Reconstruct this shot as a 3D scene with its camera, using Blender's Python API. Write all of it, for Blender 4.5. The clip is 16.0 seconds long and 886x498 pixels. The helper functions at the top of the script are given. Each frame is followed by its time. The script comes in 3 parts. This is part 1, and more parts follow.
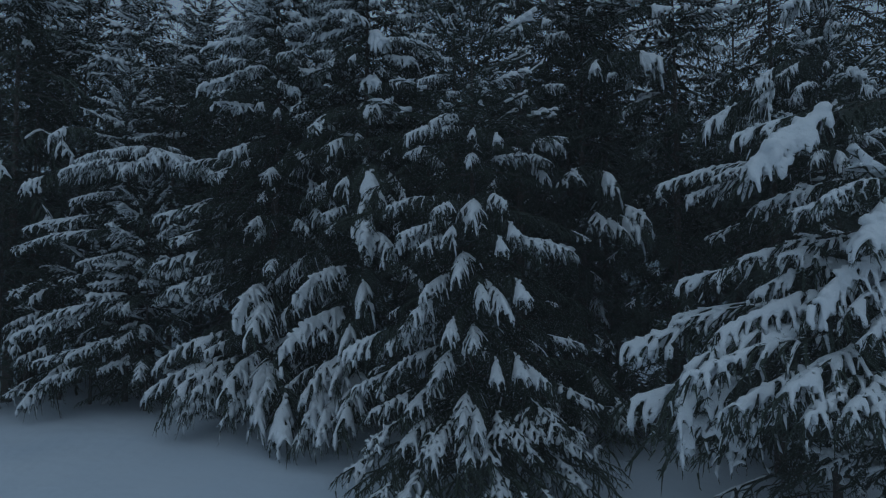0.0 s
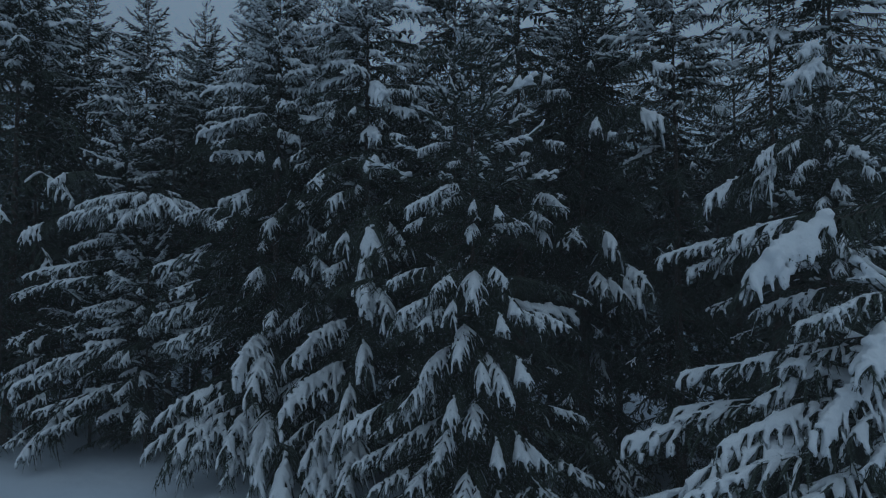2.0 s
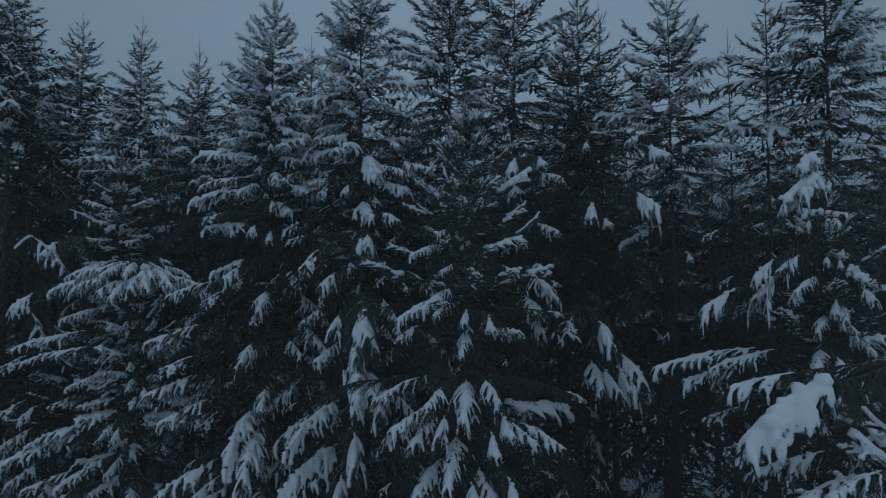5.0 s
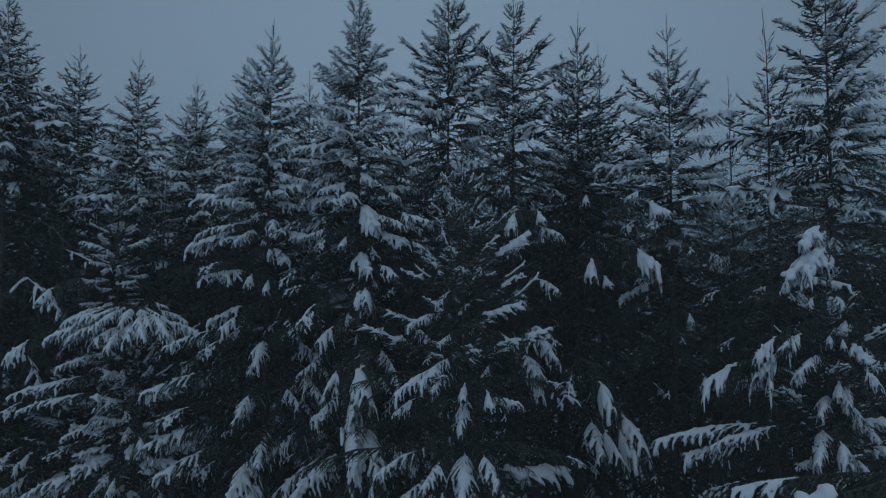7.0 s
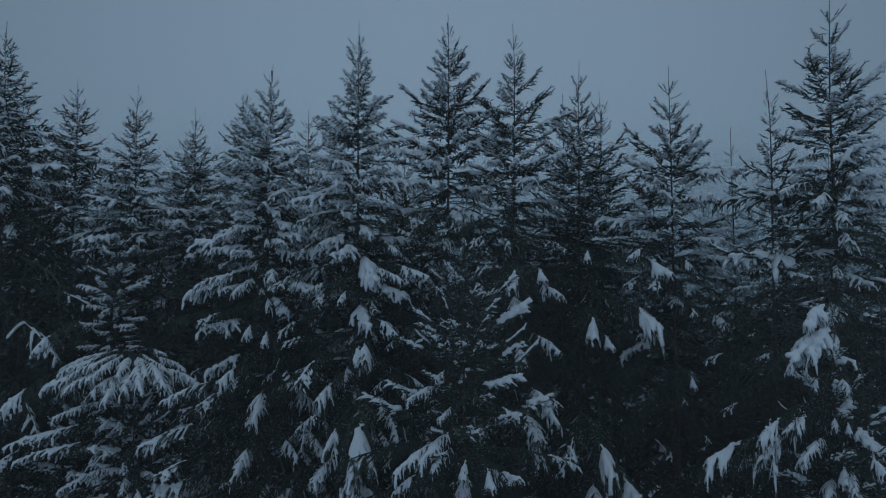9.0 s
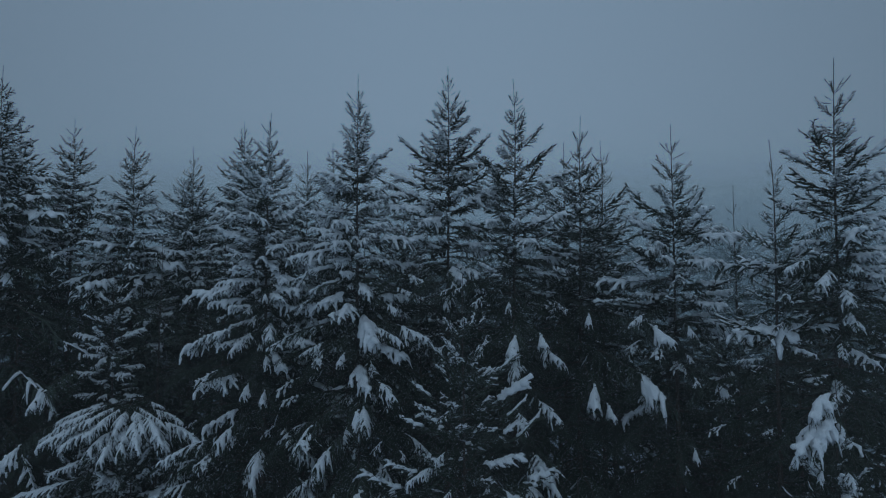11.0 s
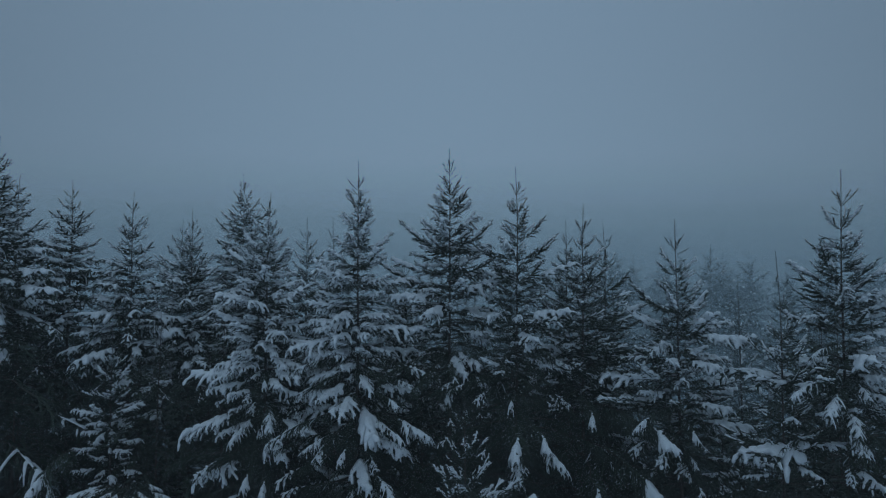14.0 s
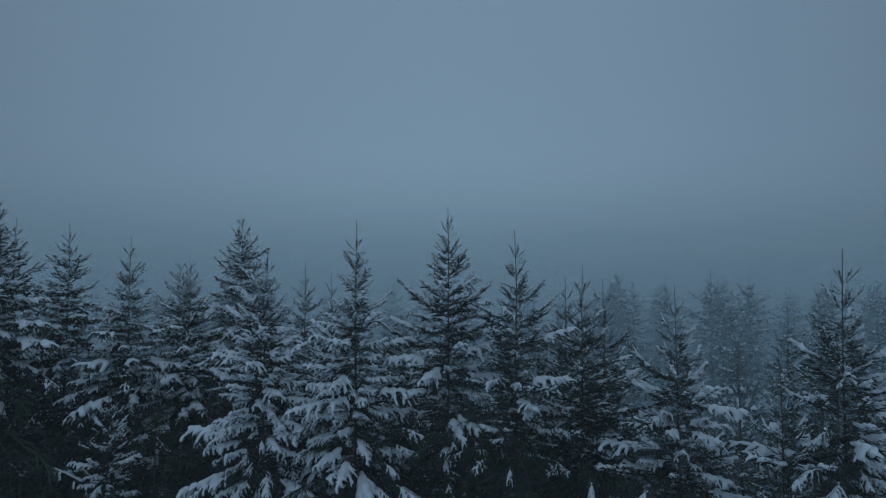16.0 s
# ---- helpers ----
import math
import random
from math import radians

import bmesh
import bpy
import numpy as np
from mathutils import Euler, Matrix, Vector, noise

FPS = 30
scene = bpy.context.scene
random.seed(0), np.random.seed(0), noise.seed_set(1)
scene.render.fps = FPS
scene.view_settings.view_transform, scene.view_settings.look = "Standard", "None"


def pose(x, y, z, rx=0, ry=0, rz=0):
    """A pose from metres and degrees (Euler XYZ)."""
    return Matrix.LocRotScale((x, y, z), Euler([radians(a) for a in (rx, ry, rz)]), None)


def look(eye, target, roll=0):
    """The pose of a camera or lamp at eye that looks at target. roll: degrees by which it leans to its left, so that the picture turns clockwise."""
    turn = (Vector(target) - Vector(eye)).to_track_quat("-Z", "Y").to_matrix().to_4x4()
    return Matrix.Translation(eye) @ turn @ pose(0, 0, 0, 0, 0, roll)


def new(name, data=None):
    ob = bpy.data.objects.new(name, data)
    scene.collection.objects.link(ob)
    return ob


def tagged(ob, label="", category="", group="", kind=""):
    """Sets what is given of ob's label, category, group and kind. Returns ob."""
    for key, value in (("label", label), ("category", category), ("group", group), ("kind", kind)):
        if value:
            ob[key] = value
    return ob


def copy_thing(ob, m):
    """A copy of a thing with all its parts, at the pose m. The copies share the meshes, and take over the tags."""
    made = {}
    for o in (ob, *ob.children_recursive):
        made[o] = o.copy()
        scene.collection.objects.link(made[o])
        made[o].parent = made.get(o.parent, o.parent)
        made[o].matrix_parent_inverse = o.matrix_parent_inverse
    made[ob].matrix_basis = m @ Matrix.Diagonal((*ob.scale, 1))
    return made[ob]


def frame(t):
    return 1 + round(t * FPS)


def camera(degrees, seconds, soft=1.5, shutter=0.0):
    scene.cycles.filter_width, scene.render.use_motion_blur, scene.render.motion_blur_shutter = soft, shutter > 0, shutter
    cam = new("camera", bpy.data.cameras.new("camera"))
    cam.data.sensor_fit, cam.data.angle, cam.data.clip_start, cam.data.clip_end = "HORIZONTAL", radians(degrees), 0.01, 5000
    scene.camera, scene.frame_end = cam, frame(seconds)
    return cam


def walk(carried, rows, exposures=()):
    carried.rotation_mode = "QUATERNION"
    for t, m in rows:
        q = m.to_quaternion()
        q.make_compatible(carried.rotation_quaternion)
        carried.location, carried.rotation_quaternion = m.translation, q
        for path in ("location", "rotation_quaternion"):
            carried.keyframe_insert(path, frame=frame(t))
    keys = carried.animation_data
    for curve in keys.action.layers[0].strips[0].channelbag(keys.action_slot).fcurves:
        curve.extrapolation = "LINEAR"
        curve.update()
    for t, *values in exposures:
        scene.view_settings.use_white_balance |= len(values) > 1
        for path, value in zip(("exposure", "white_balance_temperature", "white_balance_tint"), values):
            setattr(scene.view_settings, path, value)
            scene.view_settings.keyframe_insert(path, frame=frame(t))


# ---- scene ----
cam = camera(72.0, 16.0, soft=1.2)
METRES, EYE, TILT, LEAN, TURN = 9.0, 3.3, 3.0, 0.0, 0.0
ROWS = [
    (0.0, 0.0000, 0.0000, 0.0000, 0.000, 0.000, -0.00),
    (0.5, -0.0015, -0.0010, 0.0293, -0.014, -0.021, -0.00),
    (1.0, -0.0025, -0.0015, 0.0584, -0.029, -0.007, -0.02),
    (1.5, -0.0020, 0.0001, 0.0894, -0.021, -0.000, -0.02),
    (2.0, -0.0012, 0.0024, 0.1172, -0.021, -0.014, -0.03),
    (2.5, 0.0001, 0.0042, 0.1449, -0.029, -0.043, -0.02),
    (3.0, 0.0020, 0.0064, 0.1732, -0.029, -0.050, -0.04),
    (3.5, 0.0043, 0.0090, 0.2025, -0.036, -0.071, -0.03),
    (4.0, 0.0069, 0.0133, 0.2324, -0.043, -0.057, -0.04),
    (6.5, 0.0143, 0.0298, 0.3823, -0.064, -0.079, -0.09),
    (7.0, 0.0142, 0.0326, 0.4089, -0.064, -0.107, -0.07),
    (7.5, 0.0140, 0.0359, 0.4373, -0.086, -0.093, -0.08),
    (8.0, 0.0135, 0.0382, 0.4660, -0.093, -0.121, -0.07),
    (8.5, 0.0133, 0.0417, 0.4967, -0.100, -0.129, -0.08),
    (9.0, 0.0129, 0.0444, 0.5268, -0.107, -0.143, -0.07),
    (11.5, 0.0109, 0.0608, 0.6895, -0.164, -0.086, -0.07),
    (12.0, 0.0095, 0.0633, 0.7231, -0.171, -0.086, -0.07),
    (12.5, 0.0081, 0.0651, 0.7540, -0.178, -0.064, -0.08),
    (13.0, 0.0068, 0.0674, 0.7872, -0.186, -0.086, -0.08),
    (13.5, 0.0062, 0.0699, 0.8201, -0.200, -0.079, -0.09),
    (14.0, 0.0069, 0.0731, 0.8573, -0.214, -0.107, -0.08),
    (14.5, 0.0077, 0.0756, 0.8917, -0.221, -0.107, -0.09),
    (15.0, 0.0082, 0.0782, 0.9282, -0.221, -0.136, -0.08),
    (15.5, 0.0095, 0.0807, 0.9647, -0.221, -0.178, -0.07),
    (16.0, 0.0100, 0.0826, 0.9972, -0.228, -0.157, -0.08),
]
walk(cam, [(t, pose(0, 0, EYE, TILT, LEAN, TURN) @ pose(METRES * x, METRES * y, METRES * z, 90 + pitch, roll, yaw)) for t, x, y, z, yaw, pitch, roll in ROWS],
     exposures=((0.0, -2.585, 6650, 11), (9.0, -2.585, 6560, 10.5), (12.5, -2.585, 6480, 10), (16.0, -2.585, 6340, 7.5)))

# ---- world, sun ----
world = bpy.data.worlds.new("overcast_dusk")
scene.world = world
world.use_nodes = True
wn, wl = world.node_tree.nodes, world.node_tree.links
wn.clear()
w_out = wn.new("ShaderNodeOutputWorld")
w_bg = wn.new("ShaderNodeBackground")
w_mix = wn.new("ShaderNodeMix")
w_mix.data_type = "RGBA"
w_mix.inputs[0].default_value = 0.02
w_tc = wn.new("ShaderNodeTexCoord")
w_sep = wn.new("ShaderNodeSeparateXYZ")
w_map = wn.new("ShaderNodeMapRange")
w_map.inputs["From Min"].default_value = -1.0
w_map.inputs["From Max"].default_value = 1.0
w_ramp = wn.new("ShaderNodeValToRGB")
w_sky = wn.new("ShaderNodeTexSky")
w_sky.sky_type = "NISHITA"
w_sky.sun_disc = False
w_sky.sun_elevation = radians(50)
w_sky.sun_rotation = radians(180)
w_dim = wn.new("ShaderNodeMix")
w_dim.data_type = "RGBA"
w_dim.blend_type = "MULTIPLY"
w_dim.inputs[0].default_value = 1.0
w_dim.inputs[7].default_value = (0.06, 0.06, 0.06, 1)
STOPS = ((0.0, (0.070, 0.108, 0.145)), (0.498, (0.108, 0.172, 0.228)), (0.53, (0.146, 0.226, 0.306)),
         (0.56, (0.162, 0.244, 0.330)), (0.60, (0.170, 0.254, 0.345)), (0.66, (0.168, 0.249, 0.340)), (0.74, (0.165, 0.245, 0.337)), (1.0, (0.225, 0.332, 0.442)))
els = w_ramp.color_ramp.elements
for i, (p, c) in enumerate(STOPS):
    e = els[i] if i < 2 else els.new(p)
    e.position, e.color = p, (*c, 1)
wl.new(w_tc.outputs["Generated"], w_sep.inputs[0])
wl.new(w_sep.outputs["Z"], w_map.inputs["Value"])
wl.new(w_map.outputs["Result"], w_ramp.inputs["Fac"])
wl.new(w_sky.outputs["Color"], w_dim.inputs[6])
wl.new(w_ramp.outputs["Color"], w_mix.inputs[6])
wl.new(w_dim.outputs[2], w_mix.inputs[7])
w_sq, w_fall = wn.new("ShaderNodeMath"), wn.new("ShaderNodeMath")
w_sq.operation, w_fall.operation = "MULTIPLY", "MULTIPLY_ADD"
wl.new(w_sep.outputs["X"], w_sq.inputs[0])
wl.new(w_sep.outputs["X"], w_sq.inputs[1])
wl.new(w_sq.outputs[0], w_fall.inputs[0])
w_fall.inputs[1].default_value, w_fall.inputs[2].default_value = -4.0, 6.3
wl.new(w_mix.outputs[2], w_bg.inputs["Color"])
wl.new(w_fall.outputs[0], w_bg.inputs["Strength"])
wl.new(w_bg.outputs[0], w_out.inputs[0])

sun_data = bpy.data.lights.new("sun", "SUN")
sun_data.energy, sun_data.angle, sun_data.color = 0.5, radians(70), (0.70, 0.86, 1.0)
sun = new("sun", sun_data)
sun.matrix_world = look((3, -30, 36), (0, 0, 0))


# ---- materials ----
def material(name, rough=0.8):
    m = bpy.data.materials.new(name)
    m.use_nodes = True
    n, l = m.node_tree.nodes, m.node_tree.links
    b = n["Principled BSDF"]
    b.inputs["Roughness"].default_value = rough
    return m, n, l, b


def noise_node(n, l, scale, detail=4.0, coord="Object"):
    tc, t = n.new("ShaderNodeTexCoord"), n.new("ShaderNodeTexNoise")
    t.inputs["Scale"].default_value, t.inputs["Detail"].default_value = scale, detail
    l.new(tc.outputs[coord], t.inputs["Vector"])
    return t


def ramp(n, l, source, stops):
    r = n.new("ShaderNodeValToRGB")
    for i, (p, c) in enumerate(stops):
        e = r.color_ramp.elements[i] if i < 2 else r.color_ramp.elements.new(p)
        e.position, e.color = p, (*c, 1)
    l.new(source, r.inputs["Fac"])
    return r


def bump(n, l, b, source, strength, distance):
    u = n.new("ShaderNodeBump")
    u.inputs["Strength"].default_value, u.inputs["Distance"].default_value = strength, distance
    l.new(source, u.inputs["Height"])
    l.new(u.outputs[0], b.inputs["Normal"])


def needle_material(name, low, high):
    m, n, l, b = material(name, 0.6)
    info, geo, add = n.new("ShaderNodeObjectInfo"), n.new("ShaderNodeNewGeometry"), n.new("ShaderNodeMath")
    add.operation = "MULTIPLY_ADD"
    l.new(geo.outputs["Random Per Island"], add.inputs[0])
    add.inputs[1].default_value = 0.6
    half = n.new("ShaderNodeMath")
    half.operation = "MULTIPLY"
    half.inputs[1].default_value = 0.4
    l.new(info.outputs["Random"], half.inputs[0])
    l.new(half.outputs[0], add.inputs[2])
    r = ramp(n, l, add.outputs[0], ((0.0, low), (1.0, high)))
    l.new(r.outputs[0], b.inputs["Base Color"])
    b.inputs["Specular IOR Level"].default_value = 0.25
    return m


NEEDLE = needle_material("spruce_needles", (0.024, 0.031, 0.021), (0.058, 0.076, 0.057))
RIME = needle_material("rimed_needles", (0.34, 0.38, 0.40), (0.70, 0.74, 0.78))

BARK, n, l, b = material("spruce_bark", 0.9)
t = noise_node(n, l, 22.0, 6.0)
r = ramp(n, l, t.outputs["Fac"], ((0.3, (0.035, 0.028, 0.024)), (0.7, (0.12, 0.095, 0.08))))
l.new(r.outputs[0], b.inputs["Base Color"])
bump(n, l, b, t.outputs["Fac"], 0.8, 0.02)


def snow_material(name, fine, coarse, depth, low, high):
    m, n, l, b = material(name, 0.75)
    t1, t2 = noise_node(n, l, fine, 5.0), noise_node(n, l, coarse, 3.0)
    r = ramp(n, l, t2.outputs["Fac"], ((0.3, low), (0.7, high)))
    l.new(r.outputs[0], b.inputs["Base Color"])
    b.inputs["Specular IOR Level"].default_value = 0.2
    bump(n, l, b, t1.outputs["Fac"], 0.6, depth)
    return m


SNOW = snow_material("branch_snow", 30.0, 6.0, 0.03, (0.86, 0.89, 0.92), (0.92, 0.93, 0.95))
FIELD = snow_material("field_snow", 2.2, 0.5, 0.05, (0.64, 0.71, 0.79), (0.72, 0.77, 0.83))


# ---- mesh helpers ----
class Soup:
    """Collects triangles: needles and stems, or snow."""

    def __init__(self):
        self.v, self.f, self.m, self.count = [], [], [], 0

    def add(self, verts, faces, mat=0):
        verts, faces = np.asarray(verts, float).reshape(-1, 3), np.asarray(faces, int).reshape(-1, 3)
        self.v.append(verts)
        self.f.append(faces + self.count)
        self.m.append(np.full(len(faces), mat))
        self.count += len(verts)

    def arrays(self):
        if not self.v:
            return np.zeros((0, 3)), np.zeros((0, 3), int), np.zeros(0, int)
        return np.concatenate(self.v), np.concatenate(self.f), np.concatenate(self.m)


def mesh_from(name, arrays, materials, smooth=False):
    v, f, m = arrays
    me = bpy.data.meshes.new(name)
    me.vertices.add(len(v))
    me.vertices.foreach_set("co", np.ascontiguousarray(v, np.float32).ravel())
    me.loops.add(len(f) * 3)
    me.loops.foreach_set("vertex_index", np.ascontiguousarray(f, np.int32).ravel())
    me.polygons.add(len(f))
    me.polygons.foreach_set("loop_start", np.arange(0, len(f) * 3, 3, dtype=np.int32))
    me.polygons.foreach_set("material_index", np.ascontiguousarray(m, np.int32))
    for mat in materials:
        me.materials.append(mat)
    me.polygons.foreach_set("use_smooth", np.full(len(f), smooth))
    me.update(calc_edges=True)
    return me


def unit(a):
    return a / np.maximum(np.linalg.norm(a, axis=-1, keepdims=True), 1e-9)


def frames_of(pts):
    """Tangent, side and up vectors along a line of points."""
    tan = unit(np.gradient(pts, axis=0))
    side = np.cross(tan, (0, 0, 1.0))
    flat = np.linalg.norm(side, axis=1) < 0.05
    side[flat] = (0, 1, 0)
    side = unit(side)
    return tan, side, np.cross(side, tan)


def tube(soup, pts, radii, sides, mat=0):
    pts = np.asarray(pts, float)
    _, side, up = frames_of(pts)
    a = np.arange(sides) * 2 * np.pi / sides
    ring = np.cos(a)[None, :, None] * side[:, None] + np.sin(a)[None, :, None] * up[:, None]
    v = pts[:, None] + ring * np.asarray(radii)[:, None, None]
    soup.add(v, grid_faces(len(pts), sides), mat)


def grid_faces(rows, sides):
    i, j = np.meshgrid(np.arange(rows - 1), np.arange(sides), indexing="ij")
    a, b = (i * sides + j).ravel(), (i * sides + (j + 1) % sides).ravel()
    return np.concatenate([np.stack([a, b, b + sides], 1), np.stack([a, b + sides, a + sides], 1)])


def snow_tube(soup, pts, wide, tall, rng, sides=6, rings=6, taper=0.0):
    """A lumpy, blunt-ended pillow of snow that lies along a twig: round on top, thin below. taper: how far it thins out to its tip."""
    pts = np.asarray(pts, float)
    u = {3: np.array((0, 0.5, 1.0)), 4: np.array((0, 0.14, 0.84, 1.0)), 5: np.array((0, 0.1, 0.45, 0.88, 1.0))}.get(rings)
    if u is None:
        u = np.concatenate([[0, 0.06], np.linspace(0.2, 0.85, rings - 4), [0.95, 1.0]])
    old = np.linspace(0, 1, len(pts))
    pts = np.stack([np.interp(u, old, pts[:, i]) for i in range(3)], 1)
    n = len(u)
    _, side, up = frames_of(pts)
    prof = rng.uniform(0.75, 1.25, n) if not taper else rng.uniform(0.85, 1.15, n) * (1.2 - taper * u ** 1.5)
    prof[0] = prof[-1] = 0.45 if taper else 0.30
    a = np.arange(sides) * 2 * np.pi / sides + rng.uniform(0, 1)
    c, s = np.cos(a), np.sin(a)
    s = np.where(s < 0, s * 0.35, s)
    jit = rng.uniform(0.8, 1.2, (n, sides))
    world_up = up * 0.6 + np.array((0, 0, 0.4))
    v = pts[:, None] + prof[:, None, None] * jit[:, :, None] * (
        wide * c[None, :, None] * side[:, None] + tall * s[None, :, None] * world_up[:, None])
    v += (world_up * (tall * 0.5))[:, None]
    v = v.reshape(-1, 3)
    f = grid_faces(n, sides)
    caps = [(0, k + 1, k) for k in range(1, sides - 1)]
    last = (n - 1) * sides
    caps += [(last, last + k, last + k + 1) for k in range(1, sides - 1)]
    soup.add(v, np.concatenate([f, np.array(caps)]))


def needles(soup, pts, per_metre, length, width, rng, mat=1, rime=0.0):
    """Single needles set all round a twig. rime: share of the upper ones that are frosted white."""
    pts = np.asarray(pts, float)
    seg = np.linalg.norm(np.diff(pts, axis=0), axis=1)
    total = seg.sum()
    k = int(total * per_metre)
    if k < 1:
        return
    s = (np.arange(k) + rng.uniform(0, 1, k)) / k * total
    cum = np.concatenate([[0], np.cumsum(seg)])
    p = np.stack([np.interp(s, cum, pts[:, i]) for i in range(3)], 1)
    tan, side, up = frames_of(pts)
    idx = np.clip(np.searchsorted(cum, s) - 1, 0, len(pts) - 1)
    a = rng.uniform(0, 2 * np.pi, k)
    rad = np.cos(a)[:, None] * side[idx] + np.sin(a)[:, None] * up[idx] * 0.7
    d = unit(tan[idx] * rng.uniform(0.5, 1.1, (k, 1)) + rad)
    w = unit(np.cross(d, rng.normal(size=(k, 3)))) * width * 0.5
    ln = length * rng.uniform(0.7, 1.25, (k, 1))
    v = np.stack([p - w, p + w, p + d * ln], 1)
    soup.add(v, np.arange(3 * k).reshape(-1, 3), mat)
    if rime:
        soup.m[-1][(d[:, 2] > -0.6) & (rng.uniform(0, 1, k) < rime)] = 2


def rot2(d, ang):
    c, s = np.cos(ang), np.sin(ang)
    return np.array((d[0] * c - d[1] * s, d[0] * s + d[1] * c, d[2]))


def spindle(soup, pts, radius, rng, mat=1):
    """The dense body of a needled twig."""
    pts = np.asarray(pts, float)
    u = np.linspace(0, 1, len(pts))
    tube(soup, pts, radius * (0.35 + 0.9 * np.sin(np.pi * np.clip(0.15 + 0.8 * u, 0, 1)) ** 0.8) * rng.uniform(0.75, 1.2, len(pts)) * (1 - 0.75 * (u == 1)), 3, mat)


def bough(rng, length, sag, hang, gap, side_len, density, patches, thick, sub=True, needle=0.034, width=0.010, stem=0.012,
          tip_up=0.0, body=0.013, sub_gap=0.085, fine=5, sub_snow=0.8, bow=2.4, pend=0.35, around=0.15, sub_min=0.0, blunt=0.25, open_angle=(30, 82), chunk=1.0,
          fall=1.5, fingers=False, rime=0.0):
    """One spruce bough along +X. sag: how far its axis bends down; hang: how its side twigs droop; around: how far they
    leave the flat of the bough; patches: stretches of the bough that carry snow; thick: half width of that snow;
    fall: how late the twigs bend down; fingers: each twig wears one long sleeve of snow."""
    wood, white = Soup(), Soup()
    u = np.linspace(0, 1, 8)
    bend = rng.normal(0, 0.05)
    axis = np.stack([length * u * (1 - 0.08 * sag), length * bend * u ** 2, length * (-sag * u ** bow + tip_up * np.clip(u - 0.45, 0, 1) ** 2)], 1)
    axis[1:-1] += rng.normal(0, 0.008 * length, (6, 3))
    near = fine > 3
    tube(wood, axis if near else axis[[0, 4, 7]], stem * (1.05 - 0.85 * (u if near else u[[0, 4, 7]])), 4 if near else 3, 0)
    needles(wood, axis[3:], density * 1.3, needle, width, rng, rime=rime)
    spindle(wood, axis[4:] if near else axis[[2, 5, 7]], body, rng)

    def at(s):
        return np.array([np.interp(s, u, axis[:, i]) for i in range(3)])

    def loaded(s):
        return any(lo <= s <= hi for lo, hi in patches)

    k = max(3, int(length / gap))
    for i in range(2 * k):
        s = 0.10 + 0.89 * (i + rng.uniform(0, 0.8)) / (2 * k)
        sign = 1 if i % 2 else -1
        size = side_len * length * (0.45 + 0.75 * math.sin(math.pi * min(1, 0.08 + 0.72 * s))) * rng.uniform(0.5, 1.25) * (1.0 - blunt * s)
        p, d = at(s), unit(at(min(1, s + 0.05)) - at(max(0, s - 0.05)))
        d = rot2(d, sign * radians(rng.uniform(*open_angle) - 10 * s))
        d = unit(d + np.array((0, 0, around * rng.uniform(-1, 0.8))))
        droop = hang * rng.uniform(0.55, 1.3) * (0.55 + 0.6 * s)
        w = np.linspace(0, 1, 4)
        pts = p + d * size * w[:, None] * math.sqrt(max(0.3, 1 - droop * droop * 0.25))
        pts[:, 2] -= droop * size * w ** fall
        pts[1:] += rng.normal(0, 0.04 * size, (3, 3))
        needles(wood, pts, density, needle, width, rng, rime=rime)
        spindle(wood, pts if near and size > 0.2 else pts[::3], body, rng, 2 if rng.uniform() < rime * 0.1 else 1)
        has = loaded(s) and rng.uniform() < 0.9
        if has and fingers:
            q0, q1 = rng.uniform(0.0, 0.12), rng.uniform(0.72, 1.0)
            lie = np.stack([np.interp(np.linspace(q0, q1, 5), w, pts[:, c]) for c in range(3)], 1)
            r = min(thick, size * 0.22) * rng.uniform(0.8, 1.25)
            snow_tube(white, lie, r, r * 0.9, rng, 6 if near else 4, 5 if near else 4, 0.35)
        elif has:
            q0 = rng.uniform(0.0, 0.3)
            while q0 < 0.92:
                q1 = min(1.05, q0 + rng.uniform(0.06, 0.14) * chunk / size)
                r = min(thick, size * 0.25) * rng.uniform(0.55, 1.3)
                lie = np.stack([np.interp(np.linspace(q0, q1, 3), w, pts[:, c]) for c in range(3)], 1) + rng.normal(0, thick * 0.35, 3)
                snow_tube(white, lie, r, r * rng.uniform(0.7, 1.0), rng, fine, 4 if near else 3)
                q0 = q1 + rng.uniform(-0.02, 0.05) / size
        if sub and size > 0.11:
            count = max(2, int(size / sub_gap))
            for j in range(count):
                q = 0.15 + 0.85 * (j + rng.uniform()) / count
                b0 = np.array([np.interp(q, w, pts[:, c]) for c in range(3)])
                e = rot2(unit(pts[-1] - pts[0]), (1 if j % 2 else -1) * radians(rng.uniform(25, 75)))
                z = min(0.16, max(sub_min, size * 0.45)) * rng.uniform(0.6, 1.25) * (1.15 - q * 0.5) + 0.02
                w3 = np.linspace(0, 1, 3)
                tw = b0 + e * z * w3[:, None]
                tw[:, 2] -= (droop * 0.7 + pend) * z * w3 ** 1.5
                needles(wood, tw, density, needle, width, rng, rime=rime)
                spindle(wood, tw[::2], body, rng, 2 if rng.uniform() < rime * 0.1 else 1)
                if has and rng.uniform() < sub_snow:
                    r = min(thick * 0.9, z * 0.40) * rng.uniform(0.7, 1.2)
                    snow_tube(white, tw[0] + (tw - tw[0]) * rng.uniform(0.7, 1.0) + rng.normal(0, 0.006, 3), r, r * 0.85, rng, 5 if fine > 4 else 4, 4 if fine > 4 else 3, 0.3 if fingers else 0.0)
    for lo, hi in patches:
        if fine > 4:
